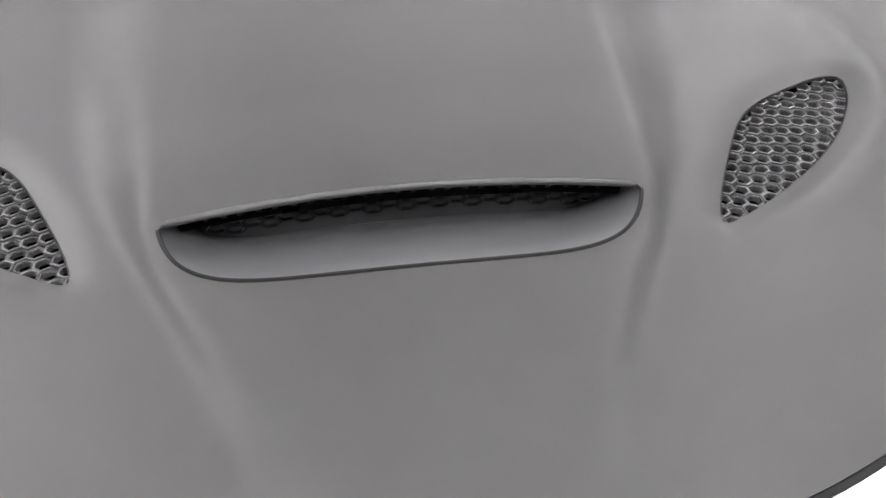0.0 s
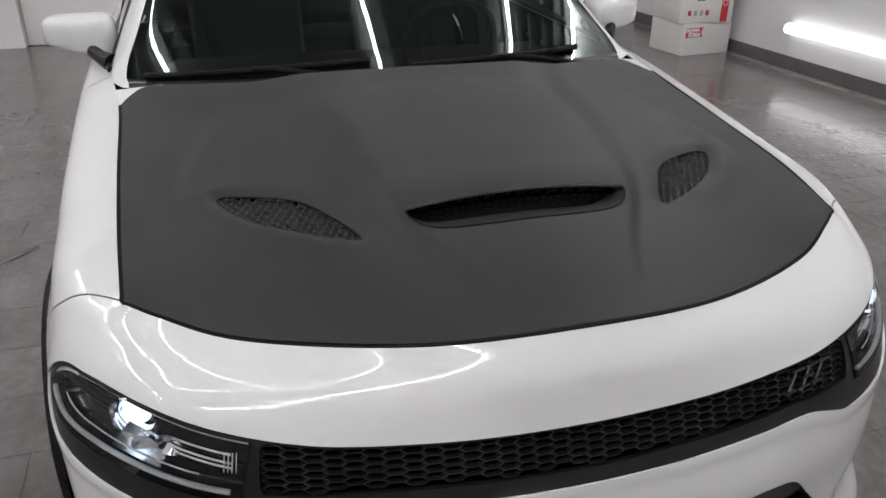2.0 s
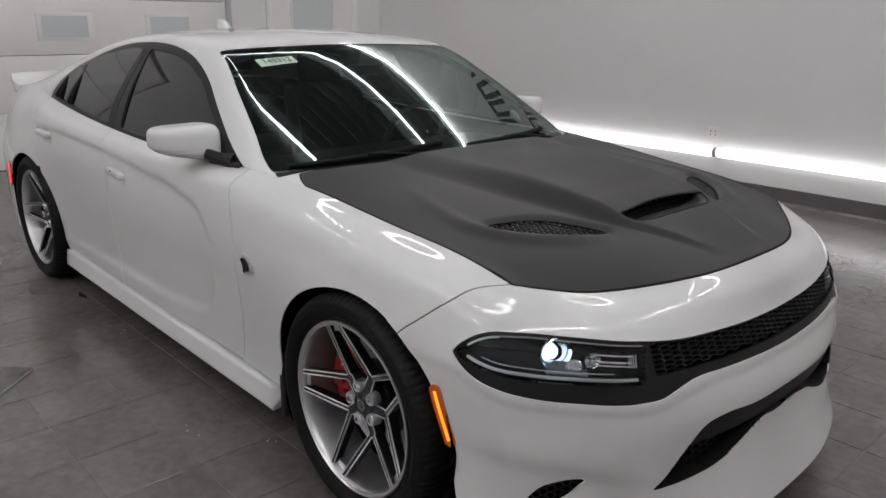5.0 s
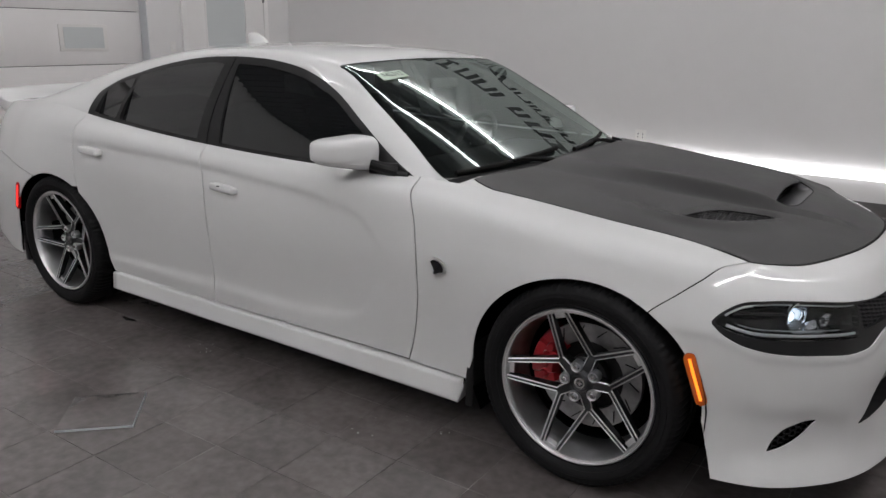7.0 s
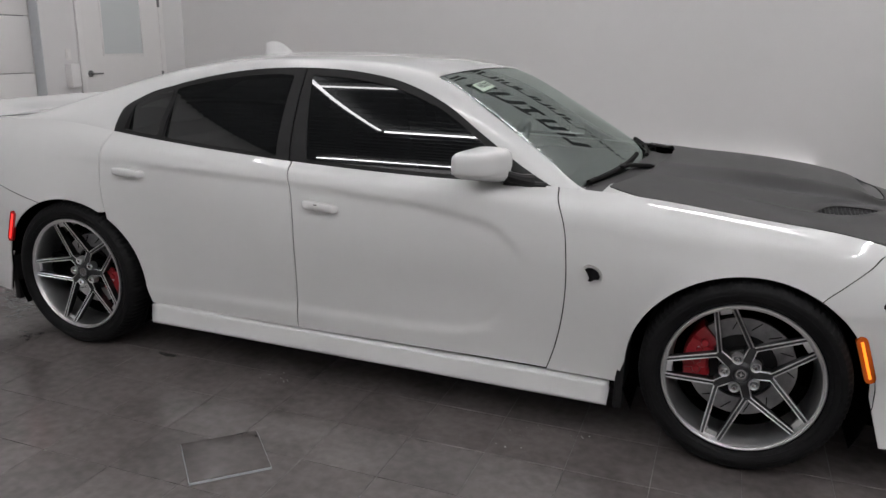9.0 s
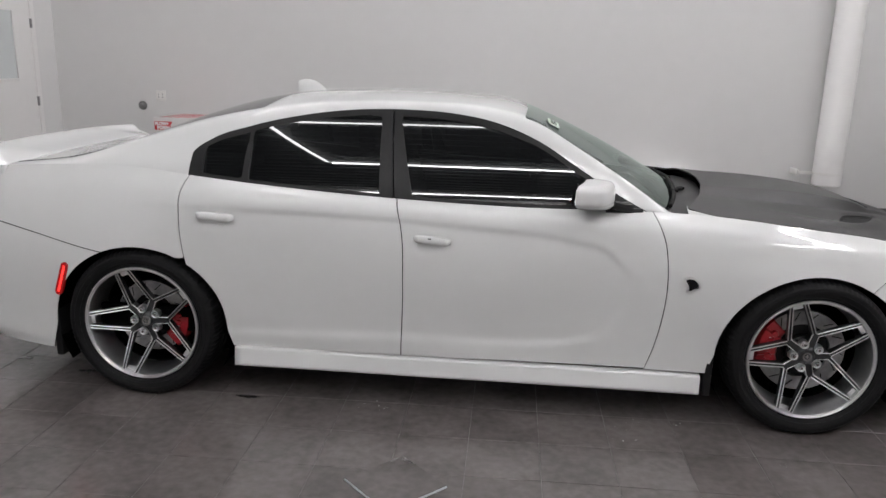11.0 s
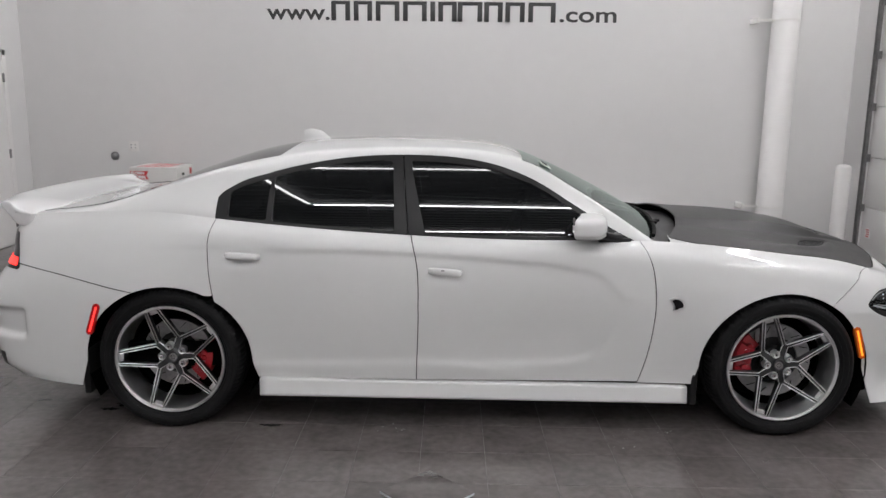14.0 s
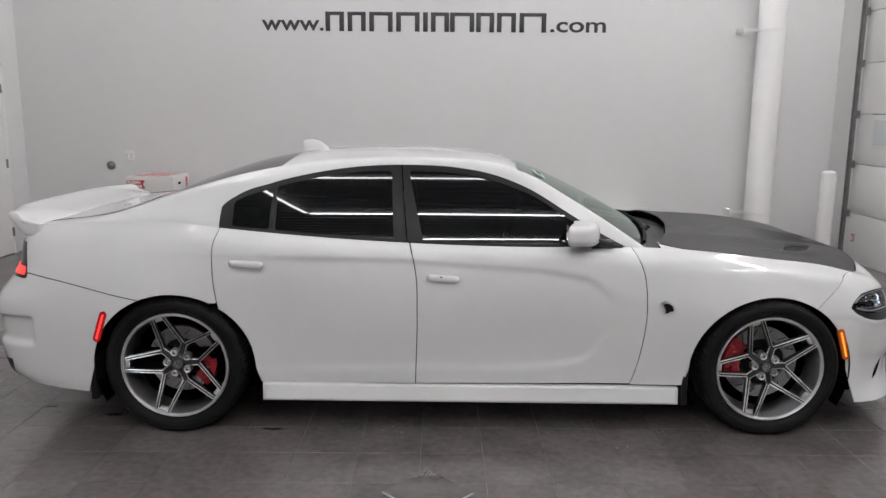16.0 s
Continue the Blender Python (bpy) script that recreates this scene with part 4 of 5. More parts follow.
    for i in range(24):
        for q, s in zip(vsr, vsr[1:]):
            bm.faces.new((q[i][1], q[i + 1][1], s[i + 1][1], s[i][1]))
            bm.faces.new((q[i][0], s[i][0], s[i + 1][0], q[i + 1][0]))
        bm.faces.new((vsr[-1][i][0], vsr[-1][i + 1][0], vsr[-1][i + 1][1], vsr[-1][i][1]))
    for e in (0, 24):
        for q, s in zip(vsr, vsr[1:]):
            bm.faces.new((q[e][0], q[e][1], s[e][1], s[e][0]))
    for da in (-20, -7, 7, 20):
        lathe(bm, [(0, .04), (.012, .04), (.016, .047), (.016, .06)], 16, Matrix.Translation(Vector(polar((r0 + r1) / 2 - .004, caliper_deg + da, 0))))
    cal = part("caliper", bm, CALIPER, w, "glossy red brake caliper", angle=40)
    bm = bmesh.new()
    m = pose(0, 0, 0, 0, -caliper_deg, 0)
    for i, dz in enumerate((-.034, -.022, -.012, -.002, .008, .017)):
        box(bm, ((r0 + r1) / 2 - .006, .0445, dz), ((r0 + r1) / 2 + .006, .0462, dz + .0055), 0, m)
    part("caliper_print", bm, PALE, cal, "pale bars of print")
    return w


front_wheel = make_wheel(AXLE, 168, .19)
rear_wheel = make_wheel(-AXLE, -14, .175)
for src, x in ((front_wheel, AXLE), (rear_wheel, -AXLE)):
    copy_thing(src, pose(x, TRACK, HUB_Z, 0, 0, 180))

# ---- the room ----
X0, X1, Y0, Y1, H = -5.1, 4.45, -7.2, 4.41, 5.3


def setting(name, lo, hi, mat, label, category, bevel=0.0):
    return tagged(boxed(name, lo, hi, mat, bevel=bevel), label, category, kind="structure")


setting("wall_north", (X0 - .2, Y1, 0), (X1 + .2, Y1 + .2, H), WALL_PAINT, "smooth pale grey-white painted wall", "wall")
setting("wall_south", (X0 - .2, Y0 - .2, 0), (X1 + .2, Y0, H), WALL_PAINT, "pale painted wall", "wall")
bm = bmesh.new()
box(bm, (X0 - .2, Y0 - .2, H), (X1 + .2, Y1 + .2, H + .15))
for k in range(46):
    y = Y0 + .15 + .25 * k
    box(bm, (X0, y, H - .045), (X1, y + .075, H + .01))
tagged(part("ceiling", bm, CEILING_PAINT, smooth=False), "dark grey ribbed metal deck ceiling", "ceiling", kind="structure")
GL0, GL1, GT = -2.25, 2.27, 3.3
bm = bmesh.new()
box(bm, (X0 - .2, Y0, 0), (X0, GL0, H))
box(bm, (X0 - .2, GL1, 0), (X0, Y1, H))
box(bm, (X0 - .2, GL0, GT), (X0, GL1, H))
tagged(part("wall_west", bm, WALL_PAINT), "pale painted wall with a garage door opening", "wall", kind="structure")
GR0, GR1 = -.9, 3.95
bm = bmesh.new()
box(bm, (X1, Y0, 0), (X1 + .2, GR0, H))
box(bm, (X1, GR1, 0), (X1 + .2, Y1, H))
box(bm, (X1, GR0, GT), (X1 + .2, GR1, H))
tagged(part("wall_east", bm, WALL_PAINT), "pale painted wall with a garage door opening", "wall", kind="structure")
setting("baseboard_north", (X0, Y1 - .012, 0), (X1, Y1 - .0005, .115), BASE, "dark grey tile baseboard", "baseboard")
setting("baseboard_west_1", (X0 + .0005, GL1, 0), (X0 + .012, 2.66, .115), BASE, "dark grey tile baseboard", "baseboard")
setting("floor", (X0 - .2, Y0 - .2, -.2), (X1 + .2, Y1 + .2, -.0022), GROUT, "grey porcelain tile floor with dark grout", "floor")


def garage_door(name, x, y0, y1, face, label, tracks=True, low=.14, high=.41):
    """A sectional door: ribbed panels, small windows in one section, tracks beside it."""
    d = thing(name, label, "garage door", (x, (y0 + y1) / 2, 0), kind="structure")
    n, h = 6, GT / 6
    half = (y1 - y0) / 2
    for k in range(n):
        p = boxed("door_section", (-.02, -half, k * h + .003), (.02, half, (k + 1) * h - .003), DOOR_PAINT, d, bevel=.004)
        if k == 2:
            for c in (np.linspace(-half + .568, half - .568, 4) if tracks else np.arange(-half + .55, half - .2, 1.09)):
                boxed("window_frame", (face * .02 - .008, c - .27, k * h + low), (face * .02 + .008, c + .27, k * h + high), PLATE, p, "white plastic window frame", .004)
                boxed("window_pane", (face * .02 + face * .004 - .006, c - .22, k * h + low + .03), (face * .02 + face * .004 + .007, c + .22, k * h + high - .03), FROST, p, "small frosted pane")
    for sy in (1, -1) if tracks else ():
        bm = bmesh.new()
        for o in (0, .055):
            box(bm, (face * .05 - .012, sy * (half - .03 + o) - .008, 0), (face * .05 + .05 * face + .012, sy * (half - .03 + o) + .008, GT - .05))
        tr = part("track", bm, GALV, d, "galvanised steel track")
        for k in range(1, 7):
            bm = bmesh.new()
            box(bm, (face * .03 - .015, sy * (half - .01) - .05, k * h - .04), (face * .03 + .05 * face, sy * (half - .01) + .04, k * h + .03), .006)
            part("hinge_roller", bm, GALV, tr, "steel roller bracket")
    return d


garage_door("garage_door_1", X0 - .14, GL0 + .01, GL1 - .01, 1, "white sectional garage door with small windows", False)
garage_door("garage_door_2", X1 + .06, GR0 + .01, GR1 - .01, -1, "white sectional garage door with steel tracks", low=.19, high=.515)
notice = thing("door_notice", "small white notice with red print on the garage door", "notice", (X1 + .0395, 3.80, .27))
boxed("card", (-.0015, -.05, -.06), (0, .05, .06), PALE, notice, "white paper card")
for k in range(4):
    boxed("print", (-.0025, -.04 + .006 * (k % 2), .032 - .024 * k), (-.0016, .036 - .01 * (k % 3), .044 - .024 * k), CARD_RED, notice, "plain red bars of print")
setting("jamb", (X0 - .12, GL1 - .006, 0), (X0 + .001, GL1 + .001, GT), JAMB, "grey reveal beside the garage door", "jamb")


# ---- lamps ----
def tube(name, a, b, radius, mat, label):
    a, b = Vector(a), Vector(b)
    d = (b - a).normalized()
    t = thing(name, label, "tube light", tuple((a + b) / 2), group="ceiling tube lights" if a.z > 2 else "low wall tube lights")
    o = (a + b) / 2
    bm = bmesh.new()
    rod(bm, [a - o, a + d * .012 - o, b - d * .012 - o, b - o], [radius * .8, radius, radius, radius * .8], 14)
    part("tube", bm, mat, t, "glowing white tube")
    if a.z > 2:
        for k in (.12, .88):
            bm = bmesh.new()
            c = a + (b - a) * k - o
            rod(bm, [c + Vector((0, 0, radius * .9)), c + Vector((0, 0, .125))], .004, 6)
            part("hanger", bm, GALV, t, "thin steel hanger")
    for e, s in ((a, 1), (b, -1)):
        bm = bmesh.new()
        rod(bm, [e - d * s * .004 - o, e + d * s * .01 - o], radius * 1.08, 14)
        part("end_cap", bm, PLATE, t, "white end cap")
    return t


for k in range(2):
    x0 = -2.45 + 2.33 * k
    tube("low_tube_light", (x0, Y1 - .05, .355), (x0 + 2.31, Y1 - .05, .355), .044, LOW_TUBE_LIGHT, "glowing white tube mounted low along the wall")
# the last two, at x = 4.36, are added fill out of view
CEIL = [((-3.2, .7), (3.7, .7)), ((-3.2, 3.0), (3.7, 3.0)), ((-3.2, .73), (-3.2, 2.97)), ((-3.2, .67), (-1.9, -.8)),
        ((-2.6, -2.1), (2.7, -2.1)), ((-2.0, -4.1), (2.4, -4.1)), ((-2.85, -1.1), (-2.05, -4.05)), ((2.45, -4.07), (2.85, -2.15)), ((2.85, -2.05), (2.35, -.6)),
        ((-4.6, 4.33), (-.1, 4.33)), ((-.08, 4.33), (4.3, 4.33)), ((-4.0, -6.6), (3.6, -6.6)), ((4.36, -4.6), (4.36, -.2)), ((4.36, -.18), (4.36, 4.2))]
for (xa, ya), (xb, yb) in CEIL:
    tube("ceiling_tube_light", (xa, ya, H - .12), (xb, yb, H - .12), .03, SOUTH_TUBE_LIGHT if max(ya, yb) < -3.9 else EAST_FILL_LIGHT if xa > 4.3 else WALL_TUBE_LIGHT if min(ya, yb) > 4 else TUBE_LIGHT, "glowing white tube hung under the ceiling; the east ones are added fill")

# ---- nose details ----
def pocket(s, d):
    """The floor and the walls of a recess behind a sheet."""
    t = s.thick(d)
    return Sheet(t.v, t.f[len(s.f):])


in_lamp = lambda p: np.minimum(np.minimum(band_top(qv(p)) - .007 - p[:, 2], p[:, 2] - lamp_low(qv(p))), np.minimum(qv(p) - .592, 1.27 - qv(p))) - 10 * (p[:, 0] < 1.5)
grille_edge = lambda z: .55 + .025 * (z - .62) / .085
in_grille = lambda p: np.minimum(np.minimum(band_top(qv(p)) - .004 - p[:, 2], p[:, 2] - band_low(np.minimum(qv(p), .38)) - .024), grille_edge(p[:, 2]) - qv(p)) - 10 * (p[:, 0] < 1.5)
band = HALF.cut(in_band)
surround = both(band.cut(lambda p: -in_lamp(p)).cut(lambda p: -in_grille(p)).moved(-.006)).place("grille_surround", TRIM, front_bumper, "satin black band round grille and headlamps", thick=.02)
# the shade behind the grille is a near-black sheet
both(band.cut(in_grille).moved(-.07)).place("grille_back", VOID, front_bumper, "near-black sheet for the shade behind the grille")
bm = bmesh.new()
ru, rv = .0205, .0068
cells = [(u, v, ru, rv) for u, v in hex_cells(-.60, .60, .60, .72, 3 * ru, rv * .866, lambda u, v: in_grille(nose_point_y(u, v)[None])[0] > .002)]
honeycomb(cells, lambda u, v, d: nose_point_y(u, v, .014 + d), .13, .010, bm)
part("grille", bm, MESH_BLACK, front_bumper, "black honeycomb grille mesh", smooth=False)
for k, (y0, y1) in enumerate(((.385, .415), (.422, .452), (.459, .487))):
    bm = bmesh.new()
    for z in ((.66, .69) if k != 1 else (.66, .675, .69)):
        p0, p1 = nose_point_y(y0 + (z - .67) * .9, z), nose_point_y(y1 + (z - .67) * .9, z)
        rod(bm, [p0 - (.004, 0, 0), p1 - (.004, 0, 0)], .0028, 6)
    p0, p1 = nose_point_y((y0 + y1) / 2 - .016, .655), nose_point_y((y0 + y1) / 2 + .014, .69)
    rod(bm, [p0 - (.004, 0, 0), p1 - (.004, 0, 0)], .0026, 6)
    part("grille_badge", bm, ALLOY_DARK, front_bumper, "plain silver bars of the grille badge")
# lower intake and side slots
low = HALF.cut(in_intake)
# near-black sheet gives the intake its depth of shade
both(low.moved(-.09)).place("intake_back", VOID, front_bumper, "near-black sheet for the shade behind the intake")


def rim_wall(s, d):
    """Only the walls of a recess behind a sheet's open edge."""
    t = s.thick(d)
    return Sheet(t.v, t.f[2 * len(s.f):])


for sy in (1, -1):
    wall = rim_wall(low, .06)
    wall = Sheet(wall.v, [f for f in wall.f if min(abs(wall.v[i][1]) for i in f) > 1e-4])
    (wall if sy > 0 else wall.mirrored()).place("intake_wall", TRIM, front_bumper, "black intake frame")
both(low.cut(lambda p: p[:, 2] - .411).moved(-.012)).place("intake_bar", TRIM, front_bumper, "satin black upper bar of the intake", thick=.02)
bm = bmesh.new()
cells = [(u, v, .02, .0105) for u, v in hex_cells(-.55, .57, .31, .43, .06, .0091, lambda u, v: in_intake(nose_point_y(u, v)[None])[0] > .004)]
honeycomb(cells, lambda u, v, d: nose_point_y(u, v, .05 + d), .2, .01, bm)
part("intake_mesh", bm, MESH_BLACK, front_bumper, "black honeycomb intake mesh", smooth=False)
for sy in (1, -1):
    fog = HALF.cut(in_fog)
    fog = fog if sy > 0 else fog.mirrored()
    # slot shade, painted on a sheet set back from the opening
    fog.moved(-.035).place("slot_back", VOID, front_bumper, "near-black sheet for the shade behind the side slot")
    bm = bmesh.new()
    cells = [(u, v, .019, .011) for u, v in hex_cells(.77, 1.05, .26, .38, .057, .00953, lambda u, v: in_fog(nose_point(u, v)[None])[0] > -.004)]
    honeycomb(cells, lambda u, v, d: nose_point(u, v, .014 + d) * np.array([1, sy, 1]), .2, .008, bm)
    part("slot_mesh", bm, MESH_BLACK, front_bumper, "black honeycomb side slot", smooth=False)


def along(q0, q1, zf, deep, n=24):
    return [nose_point(q, float(zf(np.array([q]))[0]), deep) for q in np.linspace(q0, q1, n)]


for sy in (1, -1):
    M = np.array([1, sy, 1])
    lens = band.cut(in_lamp)
    lens = lens if sy > 0 else lens.mirrored()
    lamp = lens.moved(-.003).place("headlamp", LENS_CLEAR, car, "clear headlamp with lit white projector")
    pocket(lens.moved(-.004), .06).place("lamp_bowl", GLOSS_BLACK, lamp, "gloss black lamp housing")
    # projector
    c = nose_point(.925, .692, .05) * M
    fwd = Vector((.88, .47 * sy, -.02)).normalized()
    turn = fwd.to_track_quat("Y", "Z").to_matrix().to_4x4()
    T = Matrix.Translation(c) @ turn @ Matrix.Scale(1.12, 4)
    bm = bmesh.new()
    lathe(bm, [(.03, -.01), (.034, .012), (.037, .02), (.039, .018), (.039, -.015)], 40, T)
    part("projector_ring", bm, CHROME, lamp, "chrome projector ring")
    bm = bmesh.new()
    lathe(bm, [(0, -.026), (.016, -.022), (.026, -.01), (.031, .006)], 32, T)
    part("projector_bowl", bm, REFLECTOR, lamp, "silver bowl of the projector")
    bm = bmesh.new()
    lathe(bm, [(0, .008), (.012, .005), (.0175, -.004), (.018, -.02)], 20, T @ Matrix.Translation((.004, 0, -.006)))
    part("projector_core", bm, LED_WHITE, lamp, "lit white core of the projector")
    bm = bmesh.new()
    lathe(bm, [(0, .036), (.012, .034), (.023, .027), (.032, .012)], 32, T)
    part("projector_lens", bm, LENS_CLEAR, lamp, "clear domed projector lens")
    # bright panel below the projector
    rows = [[nose_point(q, float(lamp_low(np.array([q]))[0]) + h, d) * M for q in np.linspace(.80, .955, 14)] for h, d in ((.014, .018), (.026, .034), (.036, .05))]
    Sheet.grid(np.array(rows)).place("lamp_panel", REFLECTOR, lamp, "bright reflector panel below the projector")
    # turn lamp trough and shelf
    bm = bmesh.new()
    pts = [nose_point(q, .680 - .0022 * k, .028) * M for k, q in enumerate(np.linspace(.79, .63, 8))]
    for o in (-.014, -.004, .014):
        rod(bm, [p + np.array([0, 0, o * (.45 if i == 0 else 1)]) for i, p in enumerate(pts)], .0035, 6)
    part("trough_edge", bm, CHROME, lamp, "bright lamp trough edge")
    bm = bmesh.new()
    lathe(bm, [(0, .0), (.012, .008), (.02, .022), (.022, .024)], 24, Matrix.Translation(nose_point(.79, .68, .045) * M) @ turn)
    part("reflector", bm, CHROME, lamp, "chrome reflector bowl")
    bm = bmesh.new()
    lathe(bm, [(0, -.004), (.016, .004), (.026, .02)], 20, Matrix.Translation(nose_point(.865, .66, .045) * M) @ turn)
    part("reflector", bm, CHROME, lamp, "chrome reflector bowl")
    bm = bmesh.new()
    rod(bm, [p * M for p in along(.62, 1.235, lambda q: lamp_low(q) + .011, .010, 30)], .0048, 8)
    rod(bm, [p * M for p in along(1.235, 1.12, lambda q: band_top(q) - .016, .012, 10)], .0038, 8)
    rod(bm, [p * M for p in along(.70, 1.19, lambda q: lamp_low(q) + .021, .022, 26)], .0015, 8)
    rod(bm, [p * M for p in along(.60, 1.12, lambda q: band_top(q) - .014, .012, 26)], .0018, 6)
    part("light_guide", bm, GUIDE, lamp, "bright light guide along the lamp edge")
    bm = bmesh.new()
    for k in range(4):
        q = .615 + .009 * k
        rod(bm, [nose_point(q, .652, .02) * M, nose_point(q + .006, .684, .02) * M], .0014, 6)
    part("lamp_ribs", bm, CHROME, lamp, "four thin bright ribs")
    bm = bmesh.new()
    rod(bm, [p * M for p in along(.97, 1.2, lambda q: .5 * (band_top(q) + lamp_low(q)) + .008, .03, 14)], .008, 8)
    part("lamp_shelf", bm, TRIM, lamp, "dark lamp shelf")


# ---- marker lamps ----
def near_segment(a, b, r):
    a, b = np.array(a), np.array(b)

    def fn(p):
        v = p[:, [0, 2]] - a
        t = np.clip((v @ (b - a)) / ((b - a) @ (b - a)), 0, 1)
        return np.where(np.abs(p[:, 1]) > .6, r - np.linalg.norm(v - t[:, None] * (b - a), axis=1), -1)
    return fn


for a, b, dark, lit, colour in (((1.882, .552), (1.927, .42), AMBER_DARK, AMBER, "amber"), ((-1.862, .632), (-1.906, .506), RED_DARK, RED_LAMP, "red")):
    for sy in (1, -1):
        s = HALF.cut(near_segment(a, b, .0185))
        s = s if sy > 0 else s.mirrored()
        m = s.moved(.005).place("marker_lamp", dark, car, f"lit {colour} side marker lamp", thick=.012)
        bm = bmesh.new()
        flat = GRID.reshape(-1, 3)
        line_pts = []
        for k in np.linspace(0, 1, 7):
            x, z = a[0] + (b[0] - a[0]) * k, a[1] + (b[1] - a[1]) * k
            d = np.exp(-((flat[:, 0] - x)**2 + (flat[:, 2] - z)**2) / (2 * .012**2)) * (flat[:, 1] > .6)
            line_pts.append((x, sy * (float((d * flat[:, 1]).sum() / d.sum()) + .0045), z))
        rod(bm, line_pts, .005, 8)
        part("marker_stripe", bm, lit, m, f"glowing {colour} stripe")

# ---- handles, mirrors, glass furniture ----
for side, sy in (("right", -1), ("left", 1)):
    for d, x0, x1, z, tilt in ((0, -.238, -.072, .828, 4.0), (1, -1.226, -1.055, .893, 2.6)):
        bm = bmesh.new()
        n = 22
        rows = []
        for i in range(n):
            k = i / (n - 1)
            x = x0 + (x1 - x0) * k
            e = 1 - abs(2 * k - 1)**6
            y = .955 + .026 * min(1, e * 1.2 + .2)
            zz = z - (x - (x0 + x1) / 2) * math.tan(radians(tilt))
            h = .0165 * (.6 + .4 * e)
            rows.append([bm.verts.new((x, sy * (y + o), zz + v)) for o, v in ((-.03, h), (-.004, h), (0, h * .7), (.002, 0), (0, -h * .7), (-.005, -h), (-.012, -h), (-.03, -h * .6))])
        for a, b in zip(rows, rows[1:]):
            for i in range(7):
                bm.faces.new((a[i], a[i + 1], b[i + 1], b[i]))
        bm.faces.new(rows[0])
        bm.faces.new(rows[-1][::-1])
        h = part("door_handle", bm, WHITE_PAINT, SIDES[side][d], "white painted door handle", angle=60)
        if d == 0:
            boxed("key_cover", (-.172, min(sy * .955, sy * .984), z + .008), (-.158, max(sy * .955, sy * .984), z + .0125), SEAL, h, "small black slot on the handle")
    # mirror
    bm = bmesh.new()
    nu, nv = 48, 40
    c = Vector((.535, sy * .945, 1.049))
    grid = []
    sp = lambda v, e: math.copysign(abs(v)**e, v)
    for j in range(nv + 1):
        f = -math.pi / 2 + math.pi * j / nv
        row = []
        for i in range(nu):
            t = 2 * math.pi * i / nu
            low = .95 if math.sin(f) < -.5 else 1
            x = .088 * low * sp(math.cos(f), .45) * sp(math.cos(t), .85)
            y = .113 * low * sp(math.cos(f), .34) * sp(math.sin(t), .5)
            zz = .060 * sp(math.sin(f), .52)
            x = max(x, -.045)
            x += -.4 * (y * sy) * (1 if y * sy > 0 else .5)
            zz *= 1 - .22 * (y * sy) / .11
            row.append(bm.verts.new(c + Vector((x, y, zz + .06 * y * sy))))
        grid.append(row)
    for a, b in zip(grid, grid[1:]):
        for i in range(nu):
            bm.faces.new((a[i], a[(i + 1) % nu], b[(i + 1) % nu], b[i]))
    bmesh.ops.remove_doubles(bm, verts=bm.verts, dist=.0004)
    for v in bm.verts:
        h = v.co.z - c.z - .06 * (v.co.y - c.y) + .026
        v.co.x -= .006 * math.exp(-(h / .004)**2) * (1 if v.co.x > c.x else 0)
    mirror = part("side_mirror", bm, WHITE_PAINT, car, "white painted door mirror", angle=60)
    bm = bmesh.new()
    rod(bm, [(.70, sy * .845, .985), (.665, sy * .875, .995), (.62, sy * .905, 1.01)], [.03, .022, .02], 10)
    rod(bm, [(.76, sy * .845, .975), (.6, sy * .878, .982)], [.012, .014], 8)
    part("mirror_arm", bm, TRIM, mirror, "black mirror arm")
    boxed("mirror_glass", (.478, -.09, -.04), (.484, .09, .04), MIRROR_GLASS, mirror, "mirror pane", .012, Matrix.Translation((0, sy * .945, 1.049)))
    # fender badge: a plain dark shape with a grey rim
    p = [(-.034, .022), (-.018, .032), (.005, .029), (.024, .016), (.0325, -.001), (.031, -.017), (.011, -.02), (-.005, -.031), (-.018, -.029), (-.013, -.017), (-.021, .003)]
    badge = None
    for k, y0, y1, mat, text in ((1.08, .950, .9725, BARREL, "plain fender badge with a grey rim"), (.84, .9715, .9745, GLOSS_BLACK, "gloss black face of the badge")):
        bm = bmesh.new()
        front = [bm.verts.new((.977 + .001 * (1 - k) + a * k, sy * y1, .683 + b * k)) for a, b in p]
        back = [bm.verts.new((.977 + a * k, sy * y0, .683 + b * k)) for a, b in p]
        bm.faces.new(front)
        for i in range(len(p)):
            bm.faces.new((front[i], front[(i + 1) % len(p)], back[(i + 1) % len(p)], back[i]))
        ob = part("fender_badge" if badge is None else "badge_face", bm, mat, badge or car, text, smooth=False)
        badge = badge or ob


def cabin_point(x, y, up=0.0):
    w, rw = abs(y), float(rail_w(np.array([x]))[0])
    rz, mz = float(rail_z(np.array([x]))[0]), float(mid_z(np.array([x]))[0])
    return Vector((x + up * .5, y, rz + (mz - rz) * (1 - (w / rw)**1.95) + up))


